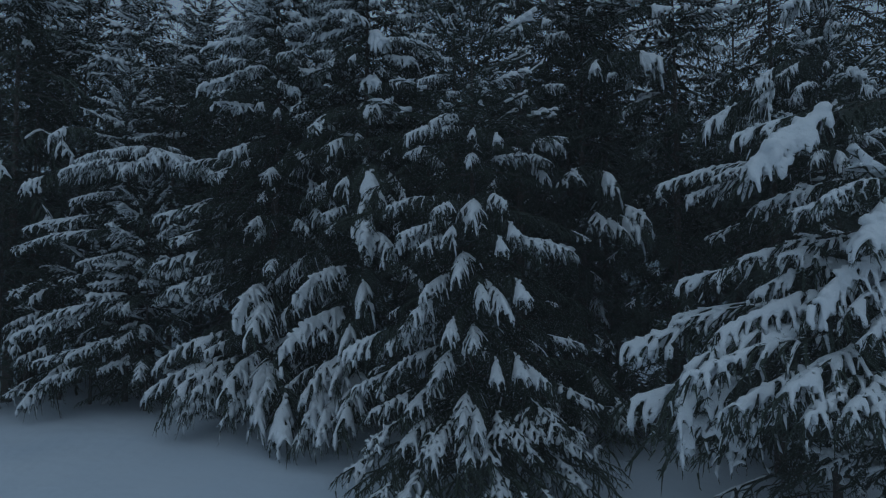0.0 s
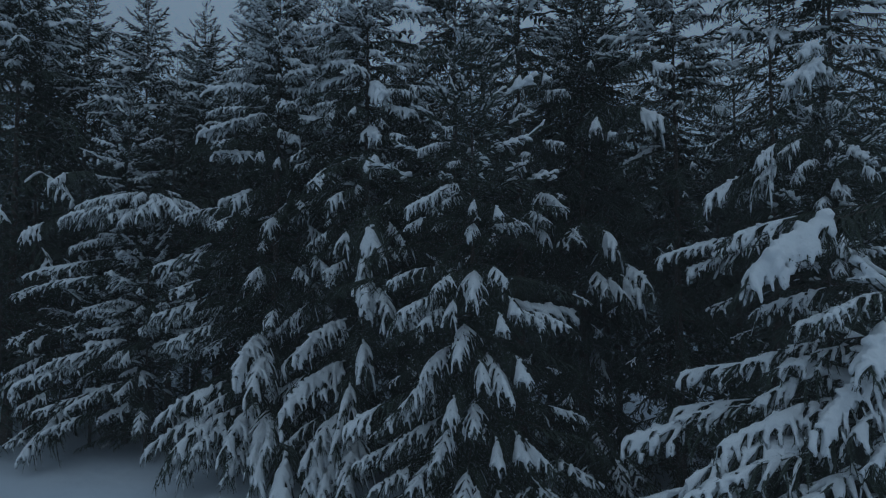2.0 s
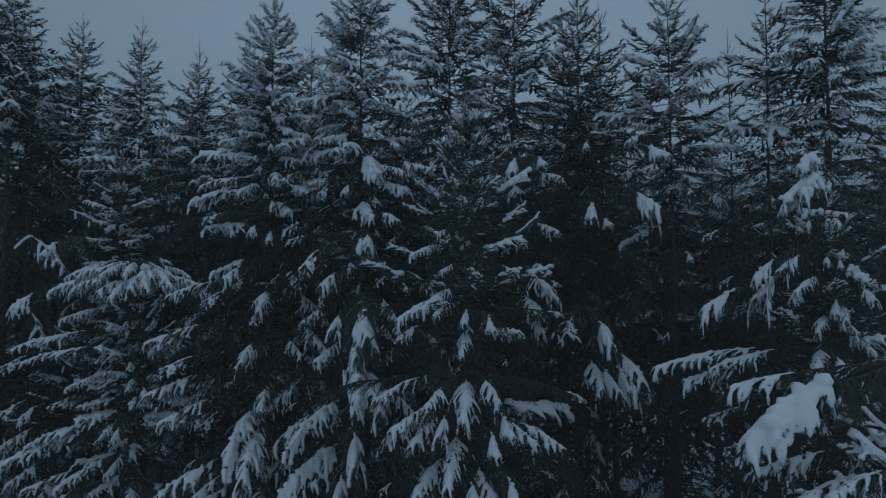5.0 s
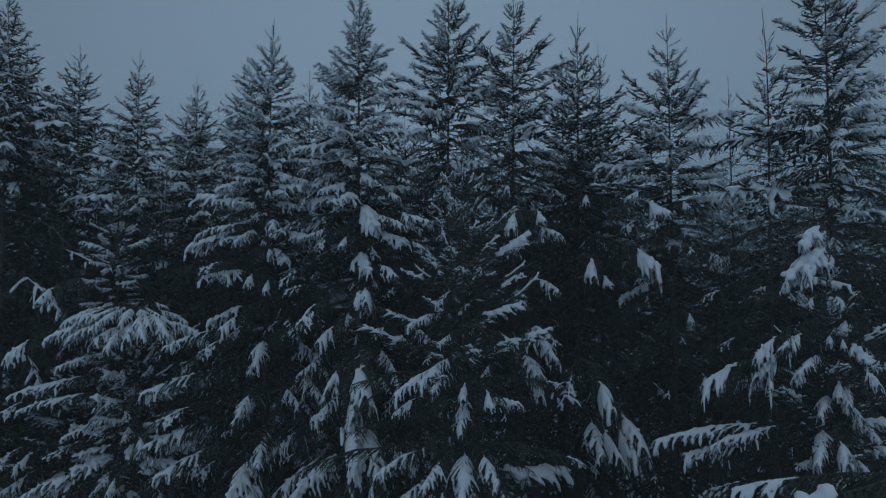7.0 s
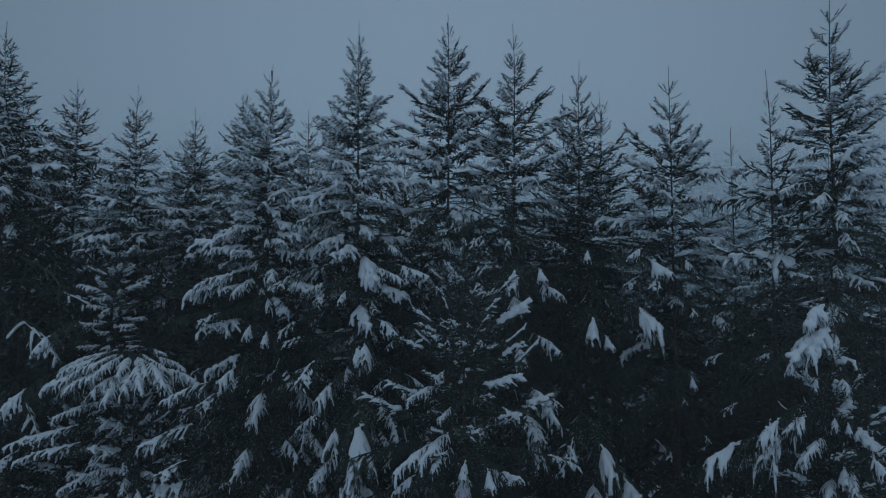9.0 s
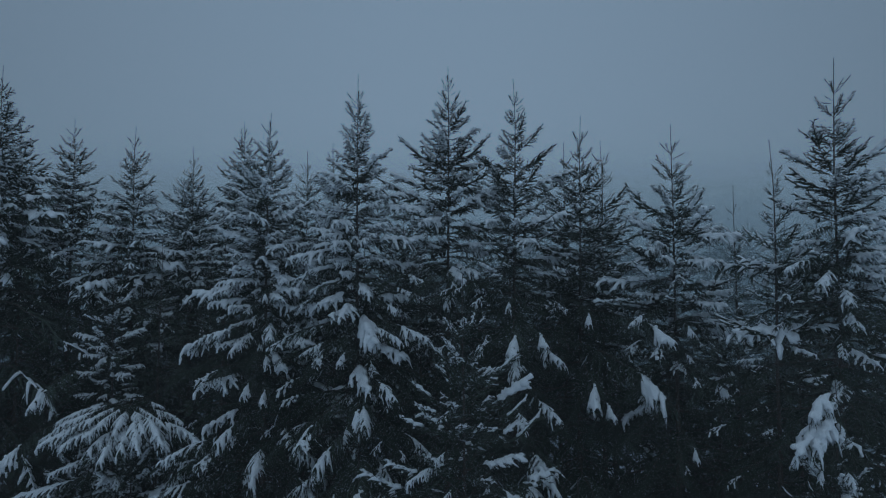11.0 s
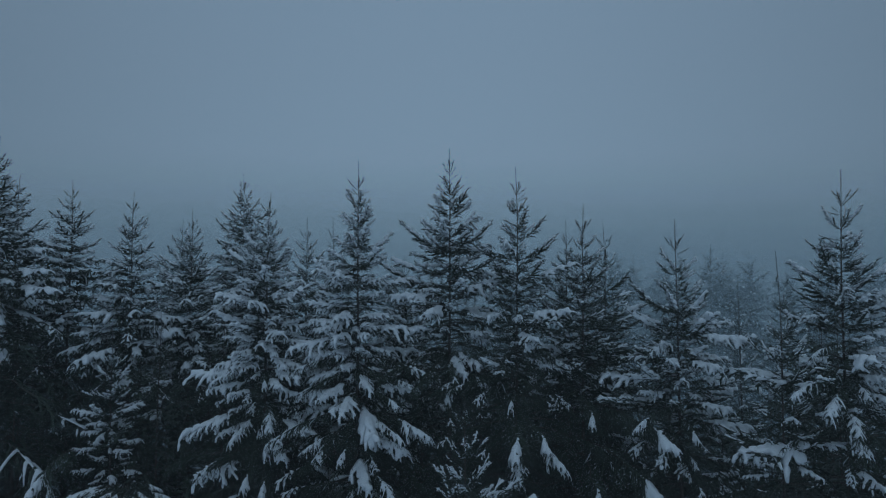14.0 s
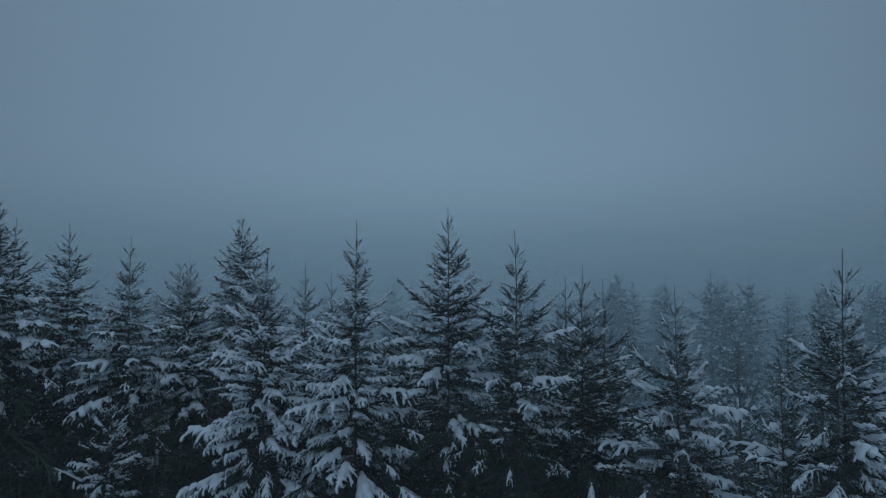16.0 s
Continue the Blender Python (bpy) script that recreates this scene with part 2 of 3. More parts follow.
            for q in np.arange(lo, min(1, hi), 0.05):
                r = thick * rng.uniform(0.7, 1.35)
                c = at(q) + np.array((rng.normal(0, thick * 0.5), rng.normal(0, thick * 0.8), r * 0.2))
                snow_tube(white, np.array((c - (r, 0, 0), c, c + (r, 0, r * rng.uniform(-0.8, 0.2)))), r, r, rng, 6, 4)
        w = np.linspace(max(0.06, lo - 0.04), min(1, hi + 0.02), 8)
        snow_tube(white, np.array([at(q) for q in w]), thick * rng.uniform(0.5, 0.8), thick * rng.uniform(0.5, 0.8), rng, fine, 8 if near else 3)
    return wood.arrays(), white.arrays(), length


def spray(rng, length, sag, twigs, size, wide, snow, thick, tip_up=0.0):
    """A plain bough for trees deep in the wood: an axis with flat needled twigs, and lumps of snow on top."""
    wood, white = Soup(), Soup()
    u = np.array((0, 0.5, 1.0))
    axis = np.stack([length * u, 0 * u, length * (-sag * u ** 2 + tip_up * u ** 3)], 1)
    tube(wood, axis, 0.012 * (1.1 - 0.9 * u), 3, 0)
    s = 0.08 + 0.92 * (np.arange(twigs) + rng.uniform(0, 0.8, twigs)) / twigs
    p = np.stack([np.interp(s, u, axis[:, i]) for i in range(3)], 1)
    a = np.radians(rng.uniform(25, 75, twigs)) * np.where(np.arange(twigs) % 2, 1, -1)
    ln = size * length * rng.uniform(0.5, 1.2, twigs) * (1.05 - 0.6 * s)
    d = np.stack([np.cos(a), np.sin(a), rng.uniform(-0.9, 0.15, twigs)], 1) * ln[:, None]
    w = np.stack([-np.sin(a), np.cos(a), rng.uniform(-0.7, 0.7, twigs)], 1) * wide * rng.uniform(0.6, 1.2, twigs)[:, None]
    v = np.stack([p, p + d * 0.5 + w, p + d, p + d * 0.45 - w], 1)
    base = np.arange(twigs)[:, None] * 4
    wood.add(v, np.concatenate([base + (0, 1, 2), base + (0, 2, 3)]), 1)
    for i in range(twigs):
        if rng.uniform() < snow * 0.3:
            r = 1.5 * thick * rng.uniform(0.6, 1.3)
            snow_tube(white, np.stack([p[i] + d[i] * q for q in (0.1, 0.5, 0.9)]), r, r * 0.8, rng, 4, 3)
    return wood.arrays(), white.arrays(), length


RNG = np.random.default_rng(11)


def spans(count, size):
    """Snowy stretches of a bough, mostly on its outer half."""
    out = []
    for _ in range(count):
        lo = RNG.uniform(0.90, 1.0) - size
        out.append((lo, lo + size * RNG.uniform(0.9, 1.1)))
    return out


def family(count, patch, size, **kw):
    return [bough(RNG, patches=spans(patch, size), **kw) for _ in range(count)]


def families(level):
    """Bough families: 0 for the boughs that face the field, 1 for those behind, 2 for the far wood."""
    if level == 2:
        low = dict(length=2.0, sag=0.35, twigs=24, size=0.21, wide=0.053)
        high = dict(length=1.2, sag=0.08, twigs=20, size=0.22, wide=0.041, tip_up=0.12)
        rows = {"top": dict(length=0.7, sag=-0.1, twigs=12, size=0.2, wide=0.016, snow=0, thick=0.02), "up": dict(snow=0.6, thick=0.05, **high),
                "dusk": dict(snow=0.25, thick=0.04, **high), "bare": dict(snow=0, thick=0.05, **low), "thin": dict(snow=0.3, thick=0.05, **low),
                "cap": dict(snow=0.8, thick=0.06, **high), "laden": dict(snow=0.6, thick=0.06, **low), "heavy": dict(snow=0.9, thick=0.07, **low)}
        return {key: [spray(RNG, **row) for _ in range(4)] for key, row in rows.items()}
    d = (dict(density=16, needle=0.042, width=0.012, sub_gap=0.13, fine=5, body=0.013),
         dict(density=4, needle=0.055, width=0.023, sub_gap=0.26, fine=4, body=0.021, sub_snow=0.5, chunk=1.0),
         )[level]
    gap, up_gap, top_gap, k = ((0.095, 0.092, 0.075, 4), (0.28, 0.16, 0.11, 3))[level]
    big = dict(length=2.0, gap=gap, side_len=(0.14, 0.18)[level], stem=0.014)
    frond = dict(length=2.0, gap=(0.066, 0.18)[level], side_len=(0.19, 0.22)[level], stem=0.013, open_angle=(34, 72), blunt=0.62, pend=0.75, around=0.12,
                 fall=1.9, fingers=True)
    fringe = {**d, "density": (26, 5)[level], "needle": 0.052, "width": (0.010, 0.020)[level]}
    x = (1.0, 1.25)[level]
    up = dict(length=1.2, sag=0.06, hang=0.10, gap=up_gap, side_len=(0.19, 0.21)[level], stem=0.007, tip_up=0.42, around=0.55,
              sub_min=0.09, pend=0.06, blunt=0.5, open_angle=(30, 66),
              **{**d, "body": (0.018, 0.023)[level], "density": (40, 12)[level], "needle": 0.042, "width": (0.011, 0.016)[level], "sub_gap": (0.105, 0.16)[level]})
    bare = dict(sag=0.20, hang=0.35, thick=0.020, **big, **{**d, "sub_gap": 0.12, "body": 0.012, "density": 13, "needle": 0.040, "width": 0.015})
    return {
        "top": family(k, 1, 0.14, length=0.7, sag=-0.10, hang=0.0, gap=top_gap, side_len=0.15, thick=0.010, stem=0.006, around=0.7,
                      **{**d, "sub": False, "density": (60, 40)[level], "needle": 0.042, "width": 0.012, "body": (0.015, 0.016)[level], "rime": 0.35}),
        "up": family(k + 1, 3, 0.42, thick=0.042 * x, rime=0.85, **up),
        "dusk": family(k, 1, 0.30, thick=0.030 * x, rime=0.5, **up),
        "bare": family(k - 1, 0, 0.05, **bare) + family(1, 1 - level, 0.06, **bare),
        "thin": family(k, 1, 0.24, sag=0.26, hang=0.40, thick=0.026 * x, rime=0.3, **big, **{**d, "sub_gap": 0.12, "body": 0.013, "density": 14, "needle": 0.042, "width": 0.014}),
        "laden": family(k + 1, 1, 0.36, sag=0.26, hang=0.70, thick=0.0215 * x, rime=0.3, **frond, **fringe),
        "heavy": family(k + 1, 1, 0.50, sag=0.32, hang=0.75, thick=0.025 * x, rime=0.3, **frond, **fringe),
        "pillow": family(k, 2, 0.58, sag=0.40, hang=0.72, thick=0.034 * x, **{**frond, "gap": 0.085 * x}, **{**fringe, "sub_snow": 1.0}),
        "cap": family(k + 2, 2, 0.55, sag=0.14, hang=0.55, thick=0.036 * x, rime=0.5, tip_up=0.1, **{**frond, "length": 1.3, "gap": 0.085 * x, "side_len": 0.23, "pend": 0.4, "stem": 0.009}, **{**fringe, "density": (34, 8)[level], "needle": 0.040}),
        "dome": family(k, 1, 0.34, sag=0.34, hang=0.42, thick=0.056 * x, **{**frond, "gap": 0.032 * x, "side_len": 0.13, "blunt": 0.3, "open_angle": (25, 80)}, **{**fringe, "sub_snow": 1.0}),
        "paw": family(k + 1, 1, 0.24, sag=0.30, hang=0.85, thick=0.025 * x, rime=0.3, **frond, **fringe),
        "clump": family(k, 1, 0.62, sag=0.42, hang=0.85, thick=0.040 * x, **{**frond, "length": 1.0, "gap": 0.08 * x, "side_len": 0.30}, **d),
    }


def melted(arrays, count):
    """The single lumps of snow on a bough grown together into one soft, lumpy cover of about count triangles."""
    if len(arrays[1]) < 30:
        return mesh_from("snow", arrays, (SNOW,), True)
    me = mesh_from("lumps", arrays, (SNOW,), True)
    ob = bpy.data.objects.new("lumps", me)
    scene.collection.objects.link(ob)
    fuse = ob.modifiers.new("fuse", "REMESH")
    fuse.mode, fuse.voxel_size, fuse.use_smooth_shade = "VOXEL", 0.0115, True
    soft = ob.modifiers.new("soft", "SMOOTH")
    soft.factor, soft.iterations = 0.45, 2
    bpy.context.view_layer.update()
    deps = bpy.context.evaluated_depsgraph_get()
    faces = len(ob.evaluated_get(deps).data.polygons) * 2
    thin = ob.modifiers.new("thin", "DECIMATE")
    thin.ratio = min(1.0, count / max(1, faces))
    bpy.context.view_layer.update()
    deps = bpy.context.evaluated_depsgraph_get()
    out = bpy.data.meshes.new_from_object(ob.evaluated_get(deps))
    out.name = "snow"
    bpy.data.objects.remove(ob)
    bpy.data.meshes.remove(me)
    return out


MELT = {"top": 60, "up": 420, "dusk": 130, "bare": 0, "thin": 380, "laden": 900, "paw": 650, "dome": 2200, "cap": 800, "heavy": 1350, "pillow": 2400, "clump": 700}


def shared(members, melt=0):
    return [(mesh_from("branch", w, (BARK, NEEDLE, RIME)), melted(s, melt) if melt > 100 else mesh_from("snow", s, (SNOW,), True), L) for w, s, L in members]


NEAR, REAR, FAR = families(0), families(1), families(2)
MESHES = {key: shared(members, MELT[key]) for key, members in NEAR.items()}
for key, members in REAR.items():
    for i, (w, white, L) in enumerate(members):
        if MELT[key] > 100 and len(white[1]):
            me = melted(white, MELT[key] * 0.45)
            me.calc_loop_triangles()
            v = np.array([p.co[:] for p in me.vertices])
            f = np.array([t.vertices[:] for t in me.loop_triangles])
            members[i] = (w, (v, f, np.zeros(len(f), int)), L)
            bpy.data.meshes.remove(me)
COARSE = {key: shared(members) for key, members in REAR.items()}
DISTANT = {key: shared(members) for key, members in FAR.items()}


def part(name, mesh, parent, label=""):
    ob = new(name, mesh)
    ob.parent = parent
    return tagged(ob, label) if label else ob


def bough_plan(rng, height, reach, spread, load, frost, first=0.35, step=1.0, low_step=1.0, dense=5, shy=0.0):
    """Where the boughs of one tree sit: family, height, azimuth, elevation, length. load: snow on the lower boughs,
    frost: snow on the upper ones; shy: how much boughs facing the camera are shortened to show the placed ones."""
    plan, d, gap = [], 0.58, 0.42
    turn = rng.uniform(0, 360)

    def upper():
        return "bare" if frost == 0 else "up" if rng.uniform() < frost else "dusk"

    while height - d > first:
        length = min(reach, 0.12 + spread * d ** 0.92 * (0.74 if d < 1.1 else 0.86 if d < 1.8 else 1.0))
        count = 5 if d < 1 else 6 if step > 1.05 else 7
        turn += rng.uniform(20, 50)
        for i in range(count):
            az = turn + 360 * i / count + rng.normal(0, 9)
            le = length * rng.uniform(0.62, 1.2) * (1 - shy * max(0, -math.sin(radians(az))) * min(1, max(0, (d - 2.6) / 1.5)))
            z = height - d + rng.normal(0, 0.03 + 0.009 * d)
            if d < 0.95:
                kind, elev = "top", 52 - 9 * d
            elif d < 3.6:
                kind, elev = upper(), 44 - 14.0 * (d - 0.95)
                if d > 1.9 and kind == "up" and rng.uniform() < 0.5 + 0.3 * (d - 1.9):
                    kind = "heavy" if rng.uniform() < 0.3 + 0.9 * max(0, frost - 0.8) else "laden"
            else:
                pick = rng.uniform() / max(0.001, load * (0.45 + 0.9 * d / height) + max(0, 1.0 * frost - 0.6 * (d - 3.6)))
                kind = "heavy" if pick < 0.14 else "laden" if pick < 0.60 else "thin" if pick < 1.2 else "bare"
                elev = max(-15, 2 - 4.5 * (d - 3.6))
            if d < 6.5 and kind in ("laden", "heavy"):
                kind = "cap"
            plan.append((kind, z, az, elev + rng.normal(0, 6), max(0.12, le)))
        if d < 5:
            for i in range(dense if 0.8 < d < 4.2 else dense // 2):
                z = height - d - gap * rng.uniform(0.2, 0.8)
                kind = "top" if d < 0.95 else "cap" if d > 1.7 and rng.uniform() < 0.5 * frost else upper() if d < 3.8 else "thin" if rng.uniform() < 0.6 * frost else "bare"
                plan.append((kind, z, rng.uniform(0, 360), 30 - 8 * d + rng.normal(0, 8), length * rng.uniform(0.3, 0.75) + 0.04))
        elif low_step == 1.0:
            for i in range(2):
                kind = "laden" if rng.uniform() < load * 0.8 * d / height else "thin" if rng.uniform() < load else "bare"
                plan.append((kind, height - d - gap * rng.uniform(0.2, 0.8), rng.uniform(0, 360), rng.normal(-6, 8), length * rng.uniform(0.5, 0.95)))
        gap = (0.42 if d < 4 else 0.50) * (min(step, 1.1) if d < 3 else step if d < 6 else step * low_step)
        d += gap * rng.uniform(0.85, 1.15)
    return plan


def trunk_mesh(rng, height, leader=True):
    soup = Soup()
    z = np.concatenate([[-0.3, 0.0, 0.4], np.linspace(1.0, height, 14)])
    r = np.clip(np.where(height - z < 4.0, 0.0055 * (height - z), 0.0105 * (height - z) - 0.02) + 0.003, 0.004, None)
    r[0] *= 1.5
    lean = np.stack([0.02 * np.cumsum(rng.normal(0, 0.6, len(z))), 0.02 * np.cumsum(rng.normal(0, 0.6, len(z))), z], 1)
    lean[:, :2] *= (z / height)[:, None]
    lean[-1, :2] += rng.normal(0, 0.02, 2)
    tube(soup, lean, r, 8, 0)
    needles(soup, lean[-2:], 70, 0.03, 0.007, rng)
    return soup.arrays(), lean


def bough_matrix(x, y, z, az, elev, roll, scale):
    return pose(x, y, z, 0, 0, az) @ pose(0, 0, 0, 0, -elev, 0) @ pose(0, 0, 0, roll, 0, 0) @ Matrix.Scale(scale, 4)


LABELS = ("tall young spruce with dark needles and heavy snow on its boughs",
          "snow-laden spruce with drooping boughs at the edge of the wood",
          "slender spruce with a bare leader and frosted twigs",
          "mist-veiled snowy spruce deeper in the wood",
          "dark filler spruce with hardly any snow, added to block pale gaps",
          "broad old spruce fading into the blue-grey mist")


def spruce(x, y, ground, top, reach=2.3, spread=0.42, load=0.06, seed=1, near=True, label=0, extra=(), dense=10, far=False, frost=0.95, shy=0.45):
    """A spruce with its trunk at x, y. extra: boughs that end at given places: x, y, z of the tip, family, width factor."""
    rng = np.random.default_rng(seed)
    height = top - ground
    tree = new("spruce_tree")
    tree.location = (x, y, ground)
    tagged(tree, LABELS[label], "tree", "spruces of the plantation")
    arrays, line = trunk_mesh(rng, height)
    part("trunk", mesh_from("trunk", arrays, (BARK, NEEDLE, RIME)), tree)
    plan = []
    for kind, z, az, elev, le in bough_plan(rng, height, reach, spread, load, frost, step=1.3 if far else 1.0, low_step=1.0 if near else 2.6 if far else 2.2, dense=dense, shy=shy if near else 0.0, first=0.35 if near else 2.4 if far else 0.8):
        plan.append((kind, z, az, elev, rng.normal(0, 10), le, 1.0))
    for tx, ty, tz, kind, wide in extra:
        dx = tx - x - np.interp(tz - ground + 0.4, line[:, 2], line[:, 0])
        dy = ty - y - np.interp(tz - ground + 0.4, line[:, 2], line[:, 1])
        run = math.hypot(dx, dy)
        drop = {"heavy": 0.32, "laden": 0.26, "thin": 0.26, "bare": 0.20, "paw": 0.30, "dome": 0.34, "cap": 0.10, "pillow": 0.40, "clump": 0.42}[kind]
        plan.append((kind, tz - ground + run * (drop + 0.02), math.degrees(math.atan2(dy, dx)), 3, 0, max(0.3, run), wide))
    wood, white = Soup(), Soup()
    for kind, z, az, elev, roll, le, wide in plan:
        away = math.sin(radians(az)) > 0.4
        hidden = math.sin(radians(az)) > (0.7 if near else 0.5) and height - z > 2.5 and kind in FAR
        if hidden and not near and not far:
            kind = "bare"
        source = FAR if far else (DISTANT if hidden else COARSE if away else MESHES) if near else FAR if hidden else REAR
        pick = source[kind][int(rng.integers(len(source[kind])))]
        px, py = np.interp(z, line[:, 2], line[:, 0]), np.interp(z, line[:, 2], line[:, 1])
        scale = le / pick[2]
        m = bough_matrix(px, py, z, az, elev, roll, scale)
        if wide != 1.0:
            m = m @ Matrix.Diagonal((1, wide, wide, 1))
        if near:
            ob = part("branch", pick[0], tree)
            ob.matrix_basis = m
            if len(pick[1].polygons):
                tagged(part("snow", pick[1], ob), kind="stuff")
        else:
            mm = np.array(m)
            for soup, (v, f, mat) in ((wood, pick[0]), (white, pick[1])):
                if len(v):
                    soup.v.append(v @ mm[:3, :3].T + mm[:3, 3])
                    soup.f.append(f + soup.count)
                    soup.m.append(mat)
                    soup.count += len(v)
    if not near:
        crown = part("crown", mesh_from("crown", wood.arrays(), (BARK, NEEDLE, RIME)), tree)
        tagged(part("snow", mesh_from("snow", white.arrays(), (SNOW,), True), crown), kind="stuff")
    return tree


# ---- ground ----
def ground_height(x, y):
    """The snow field: nearly level, with soft drifts, rising a little into the wood."""
    p = Vector((x * 0.35, y * 0.35, 0.0))
    h = 0.10 * noise.noise(p) + 0.03 * noise.noise(p * 3.7)
    fade = min(1.0, 60.0 / (1.0 + math.hypot(x, y)))
    return 0.02 + h * fade + 0.30 * min(1, max(0, (y - 6) / 6))


def axis_steps():
    a = np.concatenate([np.arange(0, 16, 0.32), 16 * 1.15 ** np.arange(0, 37)])
    return np.concatenate([-a[:0:-1], a])


xs, ys = axis_steps(), axis_steps() + 8
gv = np.array([(x, y, ground_height(x, y)) for y in ys for x in xs])
ii, jj = np.meshgrid(np.arange(len(ys) - 1), np.arange(len(xs) - 1), indexing="ij")
a = (ii * len(xs) + jj).ravel()
gf = np.concatenate([np.stack([a, a + 1, a + 1 + len(xs)], 1), np.stack([a, a + 1 + len(xs), a + len(xs)], 1)])
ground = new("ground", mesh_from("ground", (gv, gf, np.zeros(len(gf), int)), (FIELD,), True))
tagged(ground, "smooth fresh snow field in front of the spruces", "snow", kind="structure")


# ---- the spruces, front row ----
def g(x, y):
    return ground_height(x, y) - 0.03


def plant(x, y, top, **kw):
    return spruce(x, y, g(x, y), top, **kw)


# where the laden boughs end, tree by tree
SKIRT = tuple((0.5 + 2.2 * math.cos(radians(a)), 9.5 + 2.3 * math.sin(radians(a)), 0.30 + 0.12 * (a % 3), kind, 1)
              for a, kind in zip(range(205, 350, 9), ("thin", "bare", "bare", "bare") * 4))
EDGE_LEFT = (
    (-9.21, 13.3, 2.61, "paw", 0.8), (-8.58, 12.5, 0.59, "paw", 1), (-8.57, 13.2, 6.36, "paw", 1), (-9.04, 13, 5.20, "paw", 1),
    (-9.06, 12.9, 1.28, "laden", 0.8), (-8.26, 12.7, 0.80, "laden", 0.8), (-9.61, 13.4, 3.78, "thin", 0.9), (-9.35, 13.1, 2.08, "laden", 0.8),
    (-9.39, 13.2, 2.80, "thin", 0.9), (-9.18, 12.9, 0.70, "thin", 0.9),)
SHELF = (
    (-8.26, 13.3, 4.79, "heavy", 0.7), (-6.61, 12.9, 4.75, "thin", 0.7), (-9.24, 13.4, 3.98, "heavy", 0.6), (-8.97, 13.2, 3.69, "heavy", 0.6),
    (-6.41, 12.8, 3.86, "thin", 0.7), (-7.86, 13, 3.38, "heavy", 0.65), (-6.35, 12.7, 3.35, "laden", 0.6), (-5.95, 12.6, 3.24, "paw", 0.8),
    (-8.11, 12.9, 3.05, "thin", 0.7), (-8.62, 12.9, 2.13, "heavy", 0.8), (-9.03, 12.8, 1.74, "heavy", 0.7), (-6.92, 12.6, 2.42, "laden", 0.7),
    (-7.73, 12.5, 1.41, "heavy", 0.7), (-6.50, 12.4, 1.73, "laden", 0.7), (-8.74, 12.7, 1.18, "laden", 0.7), (-8.28, 12.5, 0.88, "laden", 0.7),
    (-6.01, 12.2, 0.96, "laden", 0.7), (-6.57, 12.5, 2.41, "paw", 0.7),)
LEFT = (
    (-4.18, 12.6, 7.62, "heavy", 0.9), (-3.23, 12.5, 7.93, "laden", 1.12), (-4.93, 12.6, 7.65, "heavy", 0.8), (-4.72, 13, 8.73, "heavy", 0.8),
    (-3.59, 13, 8.74, "paw", 1), (-3.48, 12.6, 7.31, "paw", 0.88), (-3.84, 12.4, 6.77, "paw", 0.88), (-3.43, 12.4, 6.60, "paw", 0.88),
    (-4.73, 12.3, 6.94, "thin", 0.8), (-5.43, 12.2, 5.35, "laden", 0.88), (-4.14, 12.3, 5.87, "paw", 1.12), (-6.27, 12.6, 4.27, "laden", 0.88),
    (-3.78, 11.8, 4.13, "laden", 0.88), (-3.38, 11.7, 4.95, "heavy", 0.7), (-5.99, 12.2, 3.28, "laden", 0.88), (-5.65, 12, 2.76, "laden", 0.88),
    (-5.71, 12.3, 3.78, "thin", 0.8),)
LEFT_LOW = (
    (-5.35, 11.5, 1.37, "heavy", 0.85), (-5.45, 11.3, 0.77, "heavy", 0.8), (-5.08, 11.1, 0.71, "heavy", 0.8), (-3.99, 10.9, 0.82, "heavy", 0.85),
    (-3.19, 11.5, 3.11, "laden", 0.7), (-3.86, 10.9, 1.98, "pillow", 0.75), (-3.40, 10.6, 1.78, "heavy", 0.75), (-3.28, 10.7, 0.65, "heavy", 0.8),
    (-3.04, 10.9, 0.89, "laden", 0.8), (-4.32, 11.2, 1.33, "paw", 0.5), (-4.58, 11, 0.82, "laden", 0.8), (-3.09, 10.4, 0.36, "heavy", 0.8),
    (-2.65, 10.2, 0.38, "paw", 1), (-3.84, 10.9, 0.50, "laden", 0.8), (-4.76, 11.2, 0.52, "laden", 0.8), (-5.39, 11.4, 0.52, "paw", 0.9),)
MID = (
    (-1.22, 11.8, 7.99, "clump", 1.2), (-1.26, 11.65, 6.94, "clump", 0.9), (-1.46, 11.4, 6.45, "paw", 1.2), (-1.02, 11.4, 6.50, "paw", 1.2),
    (-0.73, 12, 8.47, "paw", 0.84), (-0.63, 11.7, 7.78, "heavy", 0.7), (-0.01, 11.8, 7.87, "laden", 0.84), (-2.55, 11.8, 7.65, "laden", 0.84),
    (-1.83, 11.7, 7.58, "paw", 1.08), (-0.62, 11.3, 6.82, "laden", 0.84), (-1.94, 11.2, 5.71, "paw", 1.08), (-1.38, 10.8, 5.03, "paw", 1.56),
    (-2.05, 11, 4.82, "paw", 0.96), (-2.03, 10.9, 4.26, "laden", 0.84), (-1.56, 10.8, 4.42, "paw", 1.08), (-2.48, 12.4, 8.88, "heavy", 0.8),
    (-1.66, 12.3, 9.21, "heavy", 0.8), (-2.98, 12.6, 9.07, "laden", 0.96),)
MID_LOW = (
    (-2.60, 10, 1.52, "pillow", 0.8), (-2.67, 10.4, 2.46, "pillow", 0.7), (-2.28, 9.8, 0.55, "pillow", 0.8), (-2.15, 9.9, 0.99, "heavy", 0.8),
